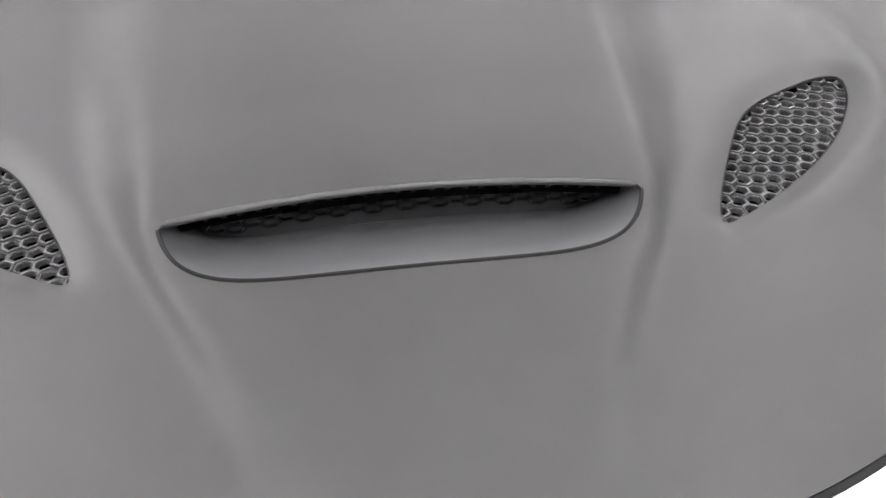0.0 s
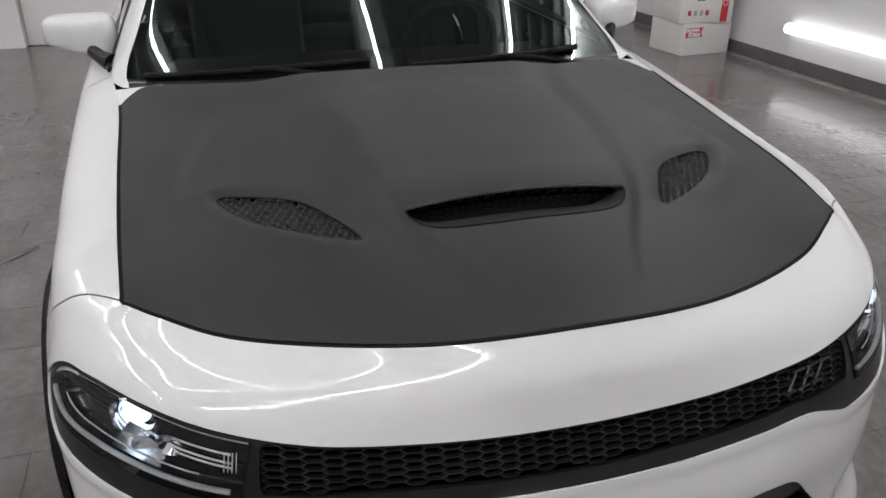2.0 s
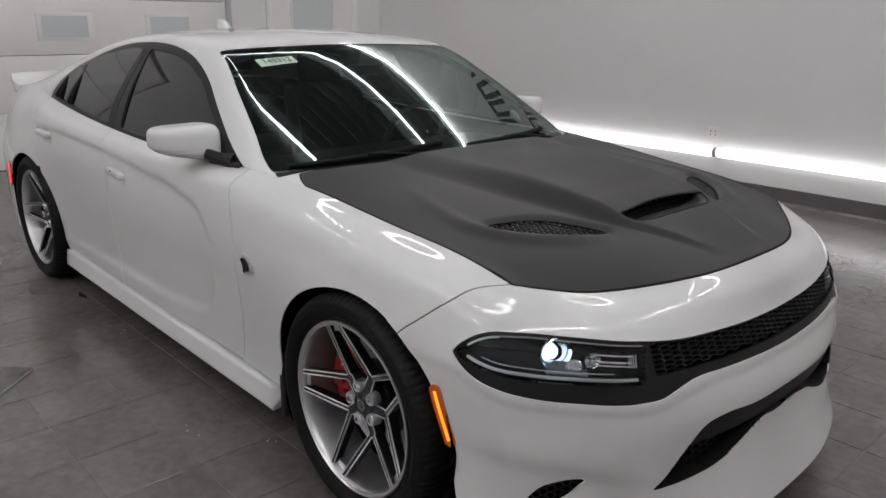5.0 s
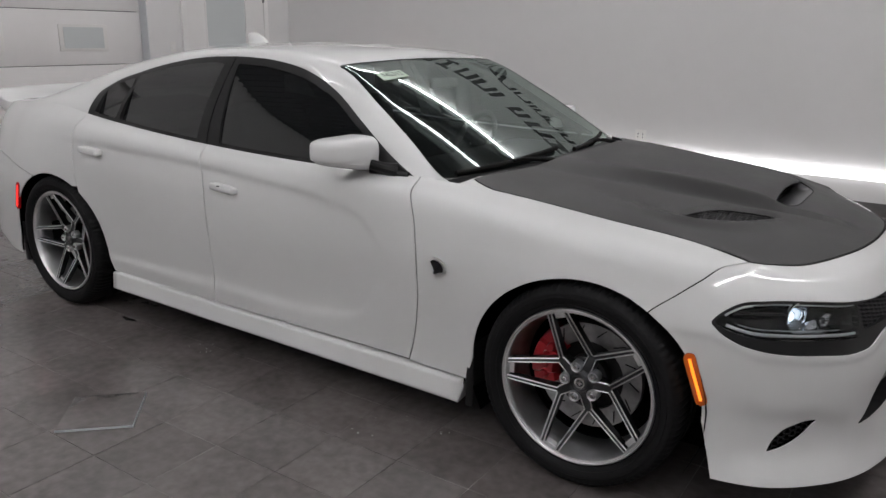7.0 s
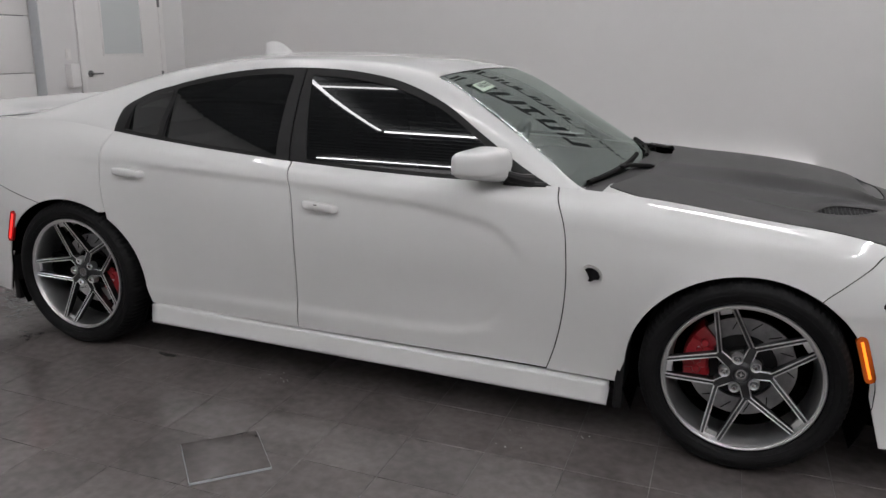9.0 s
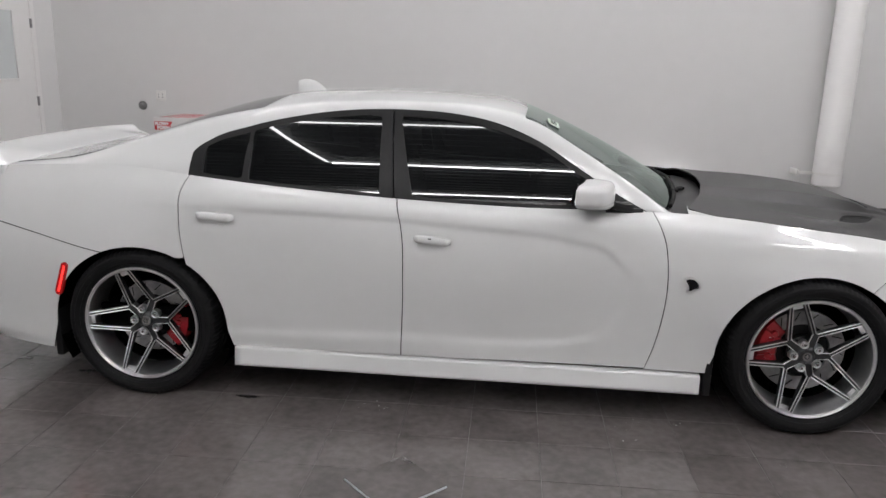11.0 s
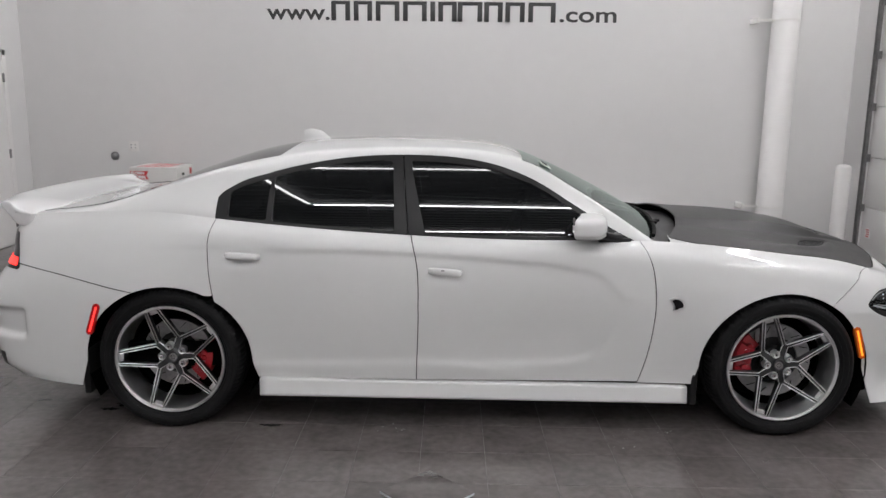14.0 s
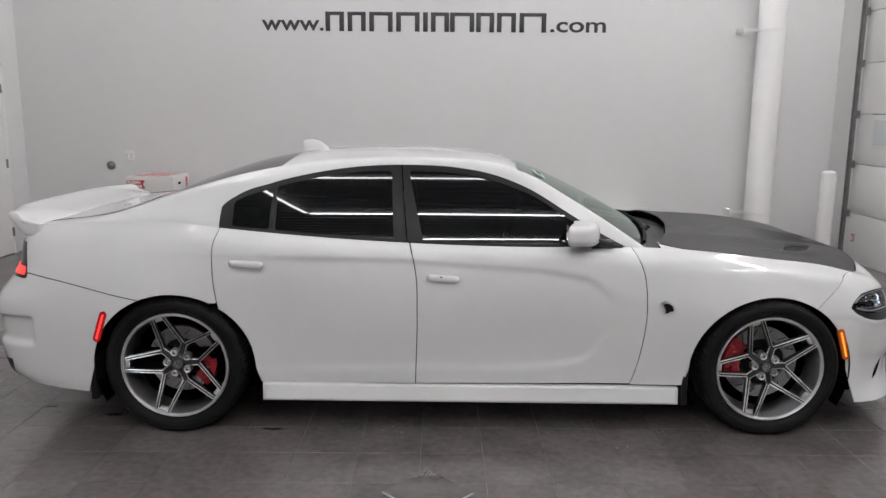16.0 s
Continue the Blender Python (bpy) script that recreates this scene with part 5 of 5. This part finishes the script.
# cowl well and wipers
rows = []
for y in np.linspace(.79, -.79, 70):
    b = float(ws_base(np.array([y]))[0])
    z = cabin_point(b, y).z
    zh = float(hood_height(np.array([1.1]), np.array([y]))[0])
    rows.append([(b - .02, y, z + .006), (b + .005, y, z - .002), (b + .03, y, z - .02), (b + .1, y, zh - .045), (b + .25, y, zh - .06)])
Sheet.grid(np.array(rows)).place("cowl", TRIM, car, "black plastic cowl at the windscreen base", thick=0)
for y0, y1, lift in ((-.74, -.10, 0), (.02, .62, .004)):
    bm = bmesh.new()
    pts = []
    for k in range(14):
        y = y0 + (y1 - y0) * k / 13
        b = float(ws_base(np.array([y]))[0]) - .012 - .03 * k / 13
        pts.append(cabin_point(b, y, .008))
    rod(bm, pts, .010, 8)
    blade = part("wiper", bm, SEAL, car, "black wiper blade")
    bm = bmesh.new()
    ym = y0 + (y1 - y0) * .52
    pm = cabin_point(float(ws_base(np.array([ym]))[0]) - .025, ym, .014)
    pe = Vector((1.075 - .16 * abs(y1)**2, y1 - .04, .972))
    rod(bm, [pm, pm + (pe - pm) * .4 + Vector((0, 0, .004)), pe], [.007, .009, .011], 8)
    box(bm, pm - Vector((.016, .04, .008)), pm + Vector((.010, .04, .006)), .005)
    rod(bm, [pe - Vector((0, 0, .03)), pe + Vector((0, 0, .006))], .018, 12)
    part("wiper_arm", bm, SEAL, blade, "black wiper arm")
# roof fin
bm = bmesh.new()
rows = []
for k in range(13):
    s = k / 12
    x = -.85 - .155 * s
    z0 = float(mid_z(np.array([x]))[0]) - .006
    top = z0 + .006 + .066 * (1 - (1 - min(s / .85, 1))**2.3) * (1 if s < .9 else .96)
    wd = .034 * math.sin(math.pi * min(.98, .12 + .8 * s))**.6
    rows.append([bm.verts.new((x - (.0 if q < 3 else 0), y * wd, z0 + (top - z0) * h)) for q, (y, h) in enumerate(((-1, 0), (-.75, .45), (-.3, .93), (0, 1), (.3, .93), (.75, .45), (1, 0)))])
for a, b in zip(rows, rows[1:]):
    for i in range(6):
        bm.faces.new((a[i], a[i + 1], b[i + 1], b[i]))
bm.faces.new(rows[0])
bm.faces.new(rows[-1][::-1])
part("roof_fin", bm, WHITE_PAINT, car, "white shark fin antenna", angle=60)
# spoiler: a thin wing that wraps down at its ends
_ends = [(.775, .03), (.775, .35), (.7735, .6), (.771, .8), (.767, .93)]
SPAN = _ends + [(float(v), 1.0) for v in np.linspace(.76, -.76, 64)] + [(-v, k) for v, k in _ends[::-1]]
rows = []
for y, shrink in SPAN:
    a = min(abs(y) / .762, 1.0)
    e = float(smooth01(np.array([(a - .6) / .4]))[0])
    tip = -2.50 + .03 * a**2 + .06 * e
    lead = -2.185 - .06 * e**2
    zt = 1.128 - .008 * a * a
    zl = 1.087 - .025 * e
    zb = 1.036 - .036 * e
    knots = [(lead, zl - .006), (lead - .012, zl), ((lead + tip) / 2, zl + (zt - zl) * .42 + .002), (tip + .05, zt - .002), (tip + .014, zt + .002), (tip, zt - .014), (tip + .012, zt - .034), (tip + .05, (zb + zt) / 2 - .02), (tip + .085, zb), (lead - .004, zb), (lead, zl - .006)]
    sec = spline(range(len(knots)), knots, np.linspace(0, len(knots) - 1, 37))
    mid = sec.mean(0)
    rows.append([(x, y, z) for x, z in mid + (sec - mid) * shrink])
s = Sheet.grid(np.array(rows)[:, ::-1])
s.f += [tuple(range(37))[::-1], tuple(range(len(s.v) - 37, len(s.v)))]
s.place("spoiler", WHITE_PAINT, car, "white trunk lid spoiler")
# seam between trunk lid and quarter panel
for sy in (1, -1):
    bm = bmesh.new()
    rod(bm, [cabin_point(x, sy * y, .0005) for x, y in spline(range(5), [(-1.80, .625), (-1.92, .65), (-2.04, .672), (-2.14, .684), (-2.22, .69)], np.linspace(0, 4, 24))], .0022, 6)
    part("trunk_seam", bm, SEAL, car, "thin dark seam of the trunk lid")
# tail lamps
in_tail = lambda p: np.minimum(np.minimum(p[:, 2] - .79, .965 - p[:, 2]), -2.288 - .2 * (p[:, 2] - .8) - p[:, 0])
tail = HALF.cut(in_tail)
tl = both(tail).moved(.004).place("tail_lamp", GLOSS_BLACK, car, "dark full-width tail lamp", thick=.01)
both(tail.cut(lambda p: np.minimum(np.minimum(p[:, 2] - .806, .846 - p[:, 2]), -2.302 - p[:, 0]))).moved(.007).place("tail_stripe", RED_LAMP, tl, "glowing red strip", thick=.004)
# lower valance
both(HALF.cut(lambda p: np.minimum(-2.4 - p[:, 0], .36 - p[:, 2])).moved(.003)).place("rear_valance", TRIM, car, "black rear valance")

# ---- cabin ----
bm = bmesh.new()
box(bm, (.35, -.72, .72), (.80, .72, .93), .06)
box(bm, (.70, -.70, .80), (.96, .70, .93), .05)
part("dashboard", bm, INTERIOR, car, "dark dashboard behind the windscreen")
for y in (-.37, .37):
    bm = bmesh.new()
    box(bm, (-.35, y - .25, .42), (.2, y + .25, .62), .07)
    box(bm, (-.09, -.25, 0), (.07, .25, .62), .07, Matrix.Translation((-.36, y, .55)) @ pose(0, 0, 0, 0, -14, 0))
    seat = part("seat", bm, INTERIOR, car, "dark front seat")
    bm = bmesh.new()
    box(bm, (-.05, -.14, 0), (.05, .14, .17), .04, Matrix.Translation((-.53, y, 1.14)))
    part("headrest", bm, INTERIOR, seat, "dark headrest")
bm = bmesh.new()
rod(bm, [Vector((.30 + .06 * math.sin(t), .37 + .18 * math.cos(t), .93 + .16 * math.sin(t))) for t in np.linspace(0, 2 * math.pi, 33)], .016, 8, False)
part("steering_wheel", bm, INTERIOR, car, "dark steering wheel")
boxed("cabin_floor", (-1.9, -.86, .3), (.9, .86, .42), VOID, car, "dark cabin floor")
boxed("rear_bench", (-1.35, -.75, .42), (-.85, .75, .75), INTERIOR, car, "dark rear bench", .06)
boxed("rear_shelf", (-1.95, -.72, .9), (-1.45, .72, .96), INTERIOR, car, "dark rear shelf", .02)
boxed("inside_mirror", (.33, -.11, 1.235), (.36, .11, 1.285), TRIM, car, "black inside mirror", .012)
# paper sticker high on the windscreen, with its handwritten number
corner = [cabin_point(x, y, .0025) for x, y in ((.345, -.535), (.345, -.36), (.398, -.36), (.398, -.535))]
st = mesh_object("sticker", corner, [(0, 3, 2, 1)], STICKER, windscreen, "pale green paper sticker with a handwritten number", smooth=False)
cu = bpy.data.curves.new("number", "FONT")
cu.body, cu.size, cu.align_x, cu.align_y, cu.extrude = "145312", .045, "CENTER", "CENTER", .0004
txt = new("number_text", cu)
o = (corner[0] + corner[2]) / 2
ex = (corner[1] - corner[0]).normalized()
ey = (corner[0] - corner[3]).normalized()
ez = ex.cross(ey).normalized()
txt.matrix_world = Matrix.Translation(o + ez * .0025) @ Matrix((ex, ey, ez)).transposed().to_4x4()
txt.parent = st
cu.materials.append(INK)

# ---- things in the room ----
def text_mesh(name, body, size, mat, m, parent=None, label="", width=None, bold=.0):
    cu = bpy.data.curves.new(name, "FONT")
    cu.body, cu.size, cu.extrude, cu.offset = body, size, .002, bold
    ob = new(name, cu)
    me = bpy.data.meshes.new_from_object(ob.evaluated_get(bpy.context.evaluated_depsgraph_get()))
    bpy.data.objects.remove(ob)
    bpy.data.curves.remove(cu)
    if width:
        xs = [v.co.x for v in me.vertices]
        k = width / (max(xs) - min(xs))
        lo = min(xs)
        for v in me.vertices:
            v.co.x = (v.co.x - lo) * k
    me.materials.clear()
    me.materials.append(mat)
    ob = new(name, me)
    ob.matrix_world = m
    if parent is not None:
        ob.parent = parent
    if label:
        ob["label"] = label
    return ob


sign = thing("wall_sign", "black vinyl web address sign on the pale wall", "sign", (-.27, Y1, 2.56))
up = lambda x, z: Matrix.Translation((x + .27, -.003, z - 2.56)) @ pose(0, 0, 0, 90, 0, 0)
text_mesh("lettering", "www.", .24, BLACK_SIGN, up(-2.25, 2.557), sign, "black lower-case letters", .715, .004)
text_mesh("lettering", ".com", .24, BLACK_SIGN, up(1.075, 2.557), sign, "black lower-case letters", .645, .004)
# the name itself stands as plain bars
for x0, x1 in ((-1.515, -1.30), (-1.26, -1.05), (-1.01, -.74), (-.70, -.43), (-.39, -.335), (-.30, -.09), (-.08, .20), (.22, .43), (.46, .68), (.72, 1.03)):
    bm = bmesh.new()
    if x1 - x0 < .1:
        box(bm, (x0 + .27, -.004, -.012), (x1 + .27, -.0005, .205), .0012)
    else:
        box(bm, (x0 + .27, -.004, -.012), (x0 + .325, -.0005, .205), .0012)
        box(bm, (x1 + .215, -.004, -.012), (x1 + .27, -.0005, .205), .0012)
        box(bm, (x0 + .325, -.004, .165), (x1 + .215, -.0005, .205), .0012)
    part("sign_bar", bm, BLACK_SIGN, sign, "plain black bars")


# a larger line of plain bars higher on the wall, out of direct sight but mirrored in the glass
high = thing("wall_sign", "large black vinyl lettering shown as plain bars", "sign", (-.3, Y1, 3.1))
for k, wide in enumerate((.28, .26, .34, .34, .1, .28, .34, .28, .3, .34)):
    x0 = -1.95 + .385 * k
    bm = bmesh.new()
    if wide < .2:
        box(bm, (x0, -.004, 0), (x0 + .1, -.0005, .44), .0012)
    elif k % 3 == 1:
        box(bm, (x0, -.004, 0), (x0 + wide, -.0005, .09), .0012)
        box(bm, (x0, -.004, .35), (x0 + wide, -.0005, .44), .0012)
        box(bm, (x0 + wide / 2 - .05, -.004, .091), (x0 + wide / 2 + .05, -.0005, .349), .0012)
    else:
        box(bm, (x0, -.004, 0), (x0 + .095, -.0005, .44), .0012)
        box(bm, (x0 + wide - .095, -.004, 0), (x0 + wide, -.0005, .44), .0012)
        box(bm, (x0 + .096, -.004, .35), (x0 + wide - .096, -.0005, .44), .0012)
    part("sign_bar", bm, BLACK_SIGN, high, "plain black bars")


def wall_plate(name, x, z, label, round_one=False):
    t = thing(name, label, "wall fitting", (x, Y1, z))
    bm = bmesh.new()
    if round_one:
        lathe(bm, [(0, -.045), (.018, -.042), (.03, -.03), (.034, -.012), (.05, -.008), (.052, -.001)], 28)
        part("stop", bm, GALV, t)
        return t
    box(bm, (-.058, -.008, -.058), (.058, -.0005, .058), .003)
    plate = part("plate", bm, PLATE, t)
    for dx in (-.024, .024):
        boxed("socket", (dx - .014, -.0105, -.032), (dx + .014, -.0075, .032), DOOR_PAINT, plate, "white socket", .003)
        for dz in (-.016, .016):
            boxed("slot", (dx - .005, -.0115, dz - .006), (dx + .005, -.0100, dz + .006), INK, plate, "dark slot")
    return t


wall_plate("wall_outlet", -3.87, 1.10, "white double wall outlet")
wall_plate("wall_outlet", -.20, .52, "white wall outlet low on the wall")
wall_plate("door_stop", -4.095, .984, "grey round wall stop", True)


def label_patch(parent, m, body=True):
    """A red flag-shaped print with two lines of white lettering."""
    bm = bmesh.new()
    vs = [bm.verts.new(m @ Vector(p)) for p in ((0, 0, 0), (.20, 0, 0), (.175, 0, .045), (.20, 0, .09), (0, 0, .09))]
    bm.faces.new(vs)
    p = part("red_label", bm, CARD_RED, parent, "red printed label with white lettering", smooth=False)
    for line_text, z in (("FLOW+", .05), ("FORM", .008)):
        text_mesh("lettering", line_text, .046, PALE, m @ Matrix.Translation((.008 if z > .03 else .03, -.0008, z)) @ pose(0, 0, 0, 90, 0, 0), p, "white lettering", .15 if z > .03 else .135, .003)


def carton(z, turn, w, d, h, mode, x=-3.40, y=4.01):
    t = thing("carton", "white shipping carton with red printed labels, stacked by the wall", "box", (x, y, z), group="stack of cartons")
    t.rotation_euler = (0, 0, radians(turn))
    bm = bmesh.new()
    box(bm, (-w / 2, -d / 2, 0), (w / 2, d / 2, h), .006)
    part("body", bm, CARD, t, "white cardboard body")
    bm = bmesh.new()
    box(bm, (-w / 2 + .01, -.0015, h - .0005), (w / 2 - .01, .0015, h + .001))
    part("flap_seam", bm, GREY_CARD, t, "seam between the top flaps")
    front = Matrix.Translation((-w / 2 + .012, -d / 2 - .0012, h - .13))
    end = Matrix.Translation((w / 2 + .0012, 0, 0)) @ pose(0, 0, 0, 0, 0, 90)
    if mode < 2:
        label_patch(t, front)
    if mode == 0:
        for k in range(5):
            bm = bmesh.new()
            x0 = -w / 2 + .06 + .085 * k
            bm.faces.new([bm.verts.new(p) for p in ((x0, -d / 2 + .03, h + .0015), (x0 + .04, -d / 2 + .03, h + .0015), (x0 + .12, d / 2 - .03, h + .0015), (x0 + .08, d / 2 - .03, h + .0015))] if x0 + .12 < w / 2 else [bm.verts.new(p) for p in ((x0, -d / 2 + .03, h + .0015), (x0 + .03, -d / 2 + .03, h + .0015), (x0 + .03, d / 2 - .2, h + .0015))])
            part("red_stripe", bm, CARD_RED, t, "red stripe on the lid", smooth=False)
    if mode == 2:
        label_patch(t, end @ Matrix.Translation((-d / 2 + .03, -.0002, h - .13)))
    if mode != 2:
        bm = bmesh.new()
        bm.faces.new([bm.verts.new(end @ Vector(p)) for p in ((d / 2 - .13, -.0004, .01), (d / 2 - .055, -.0004, .01), (d / 2 - .055, -.0004, h - .02), (d / 2 - .0925, -.0004, h - .045), (d / 2 - .13, -.0004, h - .02))])
        part("red_strip", bm, CARD_RED, t, "red printed strip", smooth=False)
        bm = bmesh.new()
        lathe(bm, [(.022, -.0012), (.028, -.0012)], 24, end @ Matrix.Translation((d / 2 - .0925, -.0002, h * .6)))
        part("strip_ring", bm, PALE, t, "pale ring on the strip")
        bm = bmesh.new()
        box(bm, (-.12, -.002, h * .68), (-.035, 0, h * .68 + .026), .0009, end)
        part("grip_hole", bm, VOID, t, "dark grip hole")
        for k in range(4):
            bm = bmesh.new()
            box(bm, (-.2 + .062 * k, -.0012, .07), (-.165 + .062 * k, 0, .115), 0, end)
            part("print", bm, PALE if k == 9 else (CARD_RED if k in (0, 3) else GREY_CARD), t, "small plain print marks").scale = (1, 1, 1)


carton(0, 5, .50, .56, .30, 2, -3.41, 4.03)
carton(.302, -2, .51, .56, .302, 1)
carton(.606, 1.5, .52, .57, .306, 0)

# duct pipe
pipe = thing("duct_pipe", "white cloth-wrapped duct pipe standing off the wall", "pipe", (3.555, Y1 - .19, .375))
bm = bmesh.new()
prof = [(0, .0), (.138, .0), (.146, .006)]
z = .02
rng = random.Random(3)
while z < H - .38:
    prof += [(.147 + rng.uniform(-.0015, .0015), z), (.1455, z + .004)]
    z += rng.uniform(.05, .11)
prof.append((.147, H - .375))
lathe(bm, prof, 48, pose(0, 0, 0, 90, 0, 0))
part("wrap", bm, DOOR_PAINT, pipe, "white wrapped tube", angle=60)
for z in (.13, 2.2):
    bm = bmesh.new()
    lathe(bm, [(.149, z - .012), (.151, z - .01), (.151, z + .01), (.149, z + .012)], 40, pose(0, 0, 0, 90, 0, 0))
    strap = part("strap", bm, PLATE, pipe, "thin strap")
    bm = bmesh.new()
    box(bm, (-.30, -.02, z - .014), (-.12, .0, z + .014), .004)
    box(bm, (-.33, -.03, z - .03), (-.30, .185, z + .03), .004)
    part("bracket", bm, PLATE, strap, "white wall bracket")
# bollard
bol = thing("bollard", "white round safety bollard beside the garage door", "bollard", (4.06, 3.62, 0))
bm = bmesh.new()
lathe(bm, [(.078, 0), (.078, .98), (.076, 1.0), (.07, 1.02), (.05, 1.035), (0, 1.042)], 40, pose(0, 0, 0, 90, 0, 0))
part("sleeve", bm, DOOR_PAINT, bol, "white plastic sleeve")

# the west door
door = thing("door_1", "white door with a frosted glass pane and lever handle", "door", (X0, 3.37, 0), kind="structure")
for lo, hi in (((0, -.66, 0), (.03, -.59, 2.16)), ((0, .59, 0), (.03, .66, 2.16)), ((0, -.66, 2.1), (.03, .66, 2.17))):
    boxed("door_frame", lo, hi, DOOR_PAINT, door, "white door frame", .004)
bm = bmesh.new()
for lo, hi in (((.0, -.588, .012), (.02, -.31, 2.098)), ((.0, .29, .012), (.02, .588, 2.098)), ((0, -.31, .012), (.02, .29, 1.28)), ((0, -.31, 1.98), (.02, .29, 2.098))):
    box(bm, lo, hi)
leaf = part("leaf", bm, DOOR_PAINT, door, "white door leaf", smooth=False)
boxed("pane", (.004, -.31, 1.28), (.012, .29, 1.98), FROST, leaf, "frosted glass pane")
bm = bmesh.new()
for lo, hi in (((.01, -.33, 1.26), (.026, .31, 1.285)), ((.01, -.33, 1.975), (.026, .31, 2.0)), ((.01, -.33, 1.26), (.026, -.305, 2.0)), ((.01, .285, 1.26), (.026, .31, 2.0))):
    box(bm, lo, hi, .004)
part("pane_bead", bm, DOOR_PAINT, leaf, "white bead round the pane")
for z in (.25, 1.03, 1.86):
    boxed("hinge", (.018, .575, z - .05), (.034, .605, z + .05), GALV, leaf, "steel hinge", .004)
bm = bmesh.new()
lathe(bm, [(0, 0), (.034, 0), (.034, .012), (.014, .016), (.012, .05), (0, .05)], 24, Matrix.Translation((.02, -.53, 1.08)) @ pose(0, 0, 0, 0, 0, -90))
rod(bm, [(.065, -.53, 1.08), (.07, -.40, 1.08)], .009, 10)
part("lever_handle", bm, GALV, leaf, "steel lever handle")
disp = thing("dispenser", "small white wall dispenser beside the door", "dispenser", (X0, 2.58, .95))
boxed("case", (0.001, -.06, 0), (.09, .06, .24), DOOR_PAINT, disp, "white plastic case", .012)
sw = thing("light_switch", "white switch plate beside the door", "switch", (X0, 2.58, 1.28))
boxed("plate", (0.001, -.035, -.055), (.008, .035, .055), PLATE, sw, "", .003)
boxed("rocker", (0.007, -.014, -.03), (.012, .014, .03), DOOR_PAINT, sw, "white rocker", .002)

# loose tile on the floor
lt = thing("loose_tile", "loose grey floor tile lying askew with pale edges", "tile", (-.216, -1.587, .001))
lt.rotation_euler = (0, 0, radians(-45.5))
boxed("slab", (-.142, -.142, 0), (.142, .142, .009), JAMB, lt, "pale tile body", .001)
boxed("glaze", (-.1405, -.1405, .009), (.1405, .1405, .0115), FLOOR_TILE, lt, "grey tile face", .0008)

# grit and stains
rng = random.Random(11)
for n, (cx, cy, spread) in enumerate(((-.38, -.93, .05), (.77, -.93, .07), (.96, -.92, .02), (-2.08, -.72, .12), (.75, -1.09, .03), (1.35, -1.25, .02), (2.7, -.4, .3), (-2.4, -.6, .2))):
    bm = bmesh.new()
    for _ in range(9 if n < 2 else 4):
        r = rng.uniform(.0014, .0036)
        c = Vector((cx + rng.gauss(0, spread), cy + rng.gauss(0, spread * .6), r * .6))
        vs = bmesh.ops.create_icosphere(bm, subdivisions=1, radius=r)["verts"]
        for v in vs:
            v.co = Vector((v.co.x * rng.uniform(.7, 1.3), v.co.y * rng.uniform(.7, 1.3), v.co.z * .6)) + c
    tagged(part("grit", bm, GROUT if n % 2 else GREY_CARD, smooth=False), "small crumbs of grit scattered on the tiles", "grit", kind="stuff")
for cx, cy, lx, ly in ((-1.85, -.67, .09, .03), (-1.95, -.73, .06, .022), (-1.04, -.91, .06, .018), (-2.35, -.62, .05, .02)):
    bm = bmesh.new()
    ring = [bm.verts.new((cx + lx * math.cos(t) * rng.uniform(.5, 1.25), cy + ly * math.sin(t) * rng.uniform(.4, 1.3), .0012)) for t in np.linspace(0, 2 * math.pi, 26, endpoint=False)]
    bm.faces.new(ring)
    tagged(part("stain", bm, material("dark_stain", (.045, .042, .04), .25), smooth=False), "dark damp stain on the tiles", "stain", kind="stuff")

# ---- floor tiles ----
PITCH, JOINT = .3045, .003
floor_ob = bpy.data.objects["floor"]


def tile_verts(w, d, z0, z1, b=.0007):
    out = []
    for z, k in ((z0, 0), (z1 - b, 0), (z1, b)):
        out += [(-w / 2 + k, -d / 2 + k, z), (w / 2 - k, -d / 2 + k, z), (w / 2 - k, d / 2 - k, z), (-w / 2 + k, d / 2 - k, z)]
    return out


TF = [(0, 1, 5, 4), (1, 2, 6, 5), (2, 3, 7, 6), (3, 0, 4, 7), (4, 5, 9, 8), (5, 6, 10, 9), (6, 7, 11, 10), (7, 4, 8, 11), (8, 9, 10, 11)]
tile_me = bpy.data.meshes.new("tile")
tile_me.from_pydata(tile_verts(PITCH - JOINT, PITCH - JOINT, -.008, 0), [], TF)
tile_me.materials.append(FLOOR_TILE)
rng = random.Random(5)
rest_v, rest_f, count = [], [], 0
i0, i1 = math.floor((X0 - .35) / PITCH), math.ceil((X1 - .35) / PITCH)
j0, j1 = math.floor((Y0 + .88) / PITCH), math.ceil((Y1 + .88) / PITCH)
for i in range(i0, i1 + 1):
    for j in range(j0, j1 + 1):
        x, y = .35 + (i + .5) * PITCH, -.88 + (j + .5) * PITCH
        if not (X0 - .05 < x < X1 + .05 and Y0 < y < Y1):
            continue
        near = (-2.6 < x < 2.4 and -2.35 < y < -.55)
        dz = rng.uniform(-.0005, .0005)
        if near and count < 300:
            ob = new("tile", tile_me)
            ob.parent = floor_ob
            ob.location = (x, y, dz)
            ob.rotation_euler = (rng.uniform(-.0008, .0008), rng.uniform(-.0008, .0008), 0)
            count += 1
        else:
            k = len(rest_v)
            rest_v += [(a + x, b + y, c + dz) for a, b, c in tile_verts(PITCH - JOINT, PITCH - JOINT, -.008, 0)]
            rest_f += [tuple(q + k for q in f) for f in TF]
tagged(mesh_object("floor_tiling", rest_v, rest_f, FLOOR_TILE, floor_ob, "grey porcelain floor tiles", smooth=False), kind="stuff")
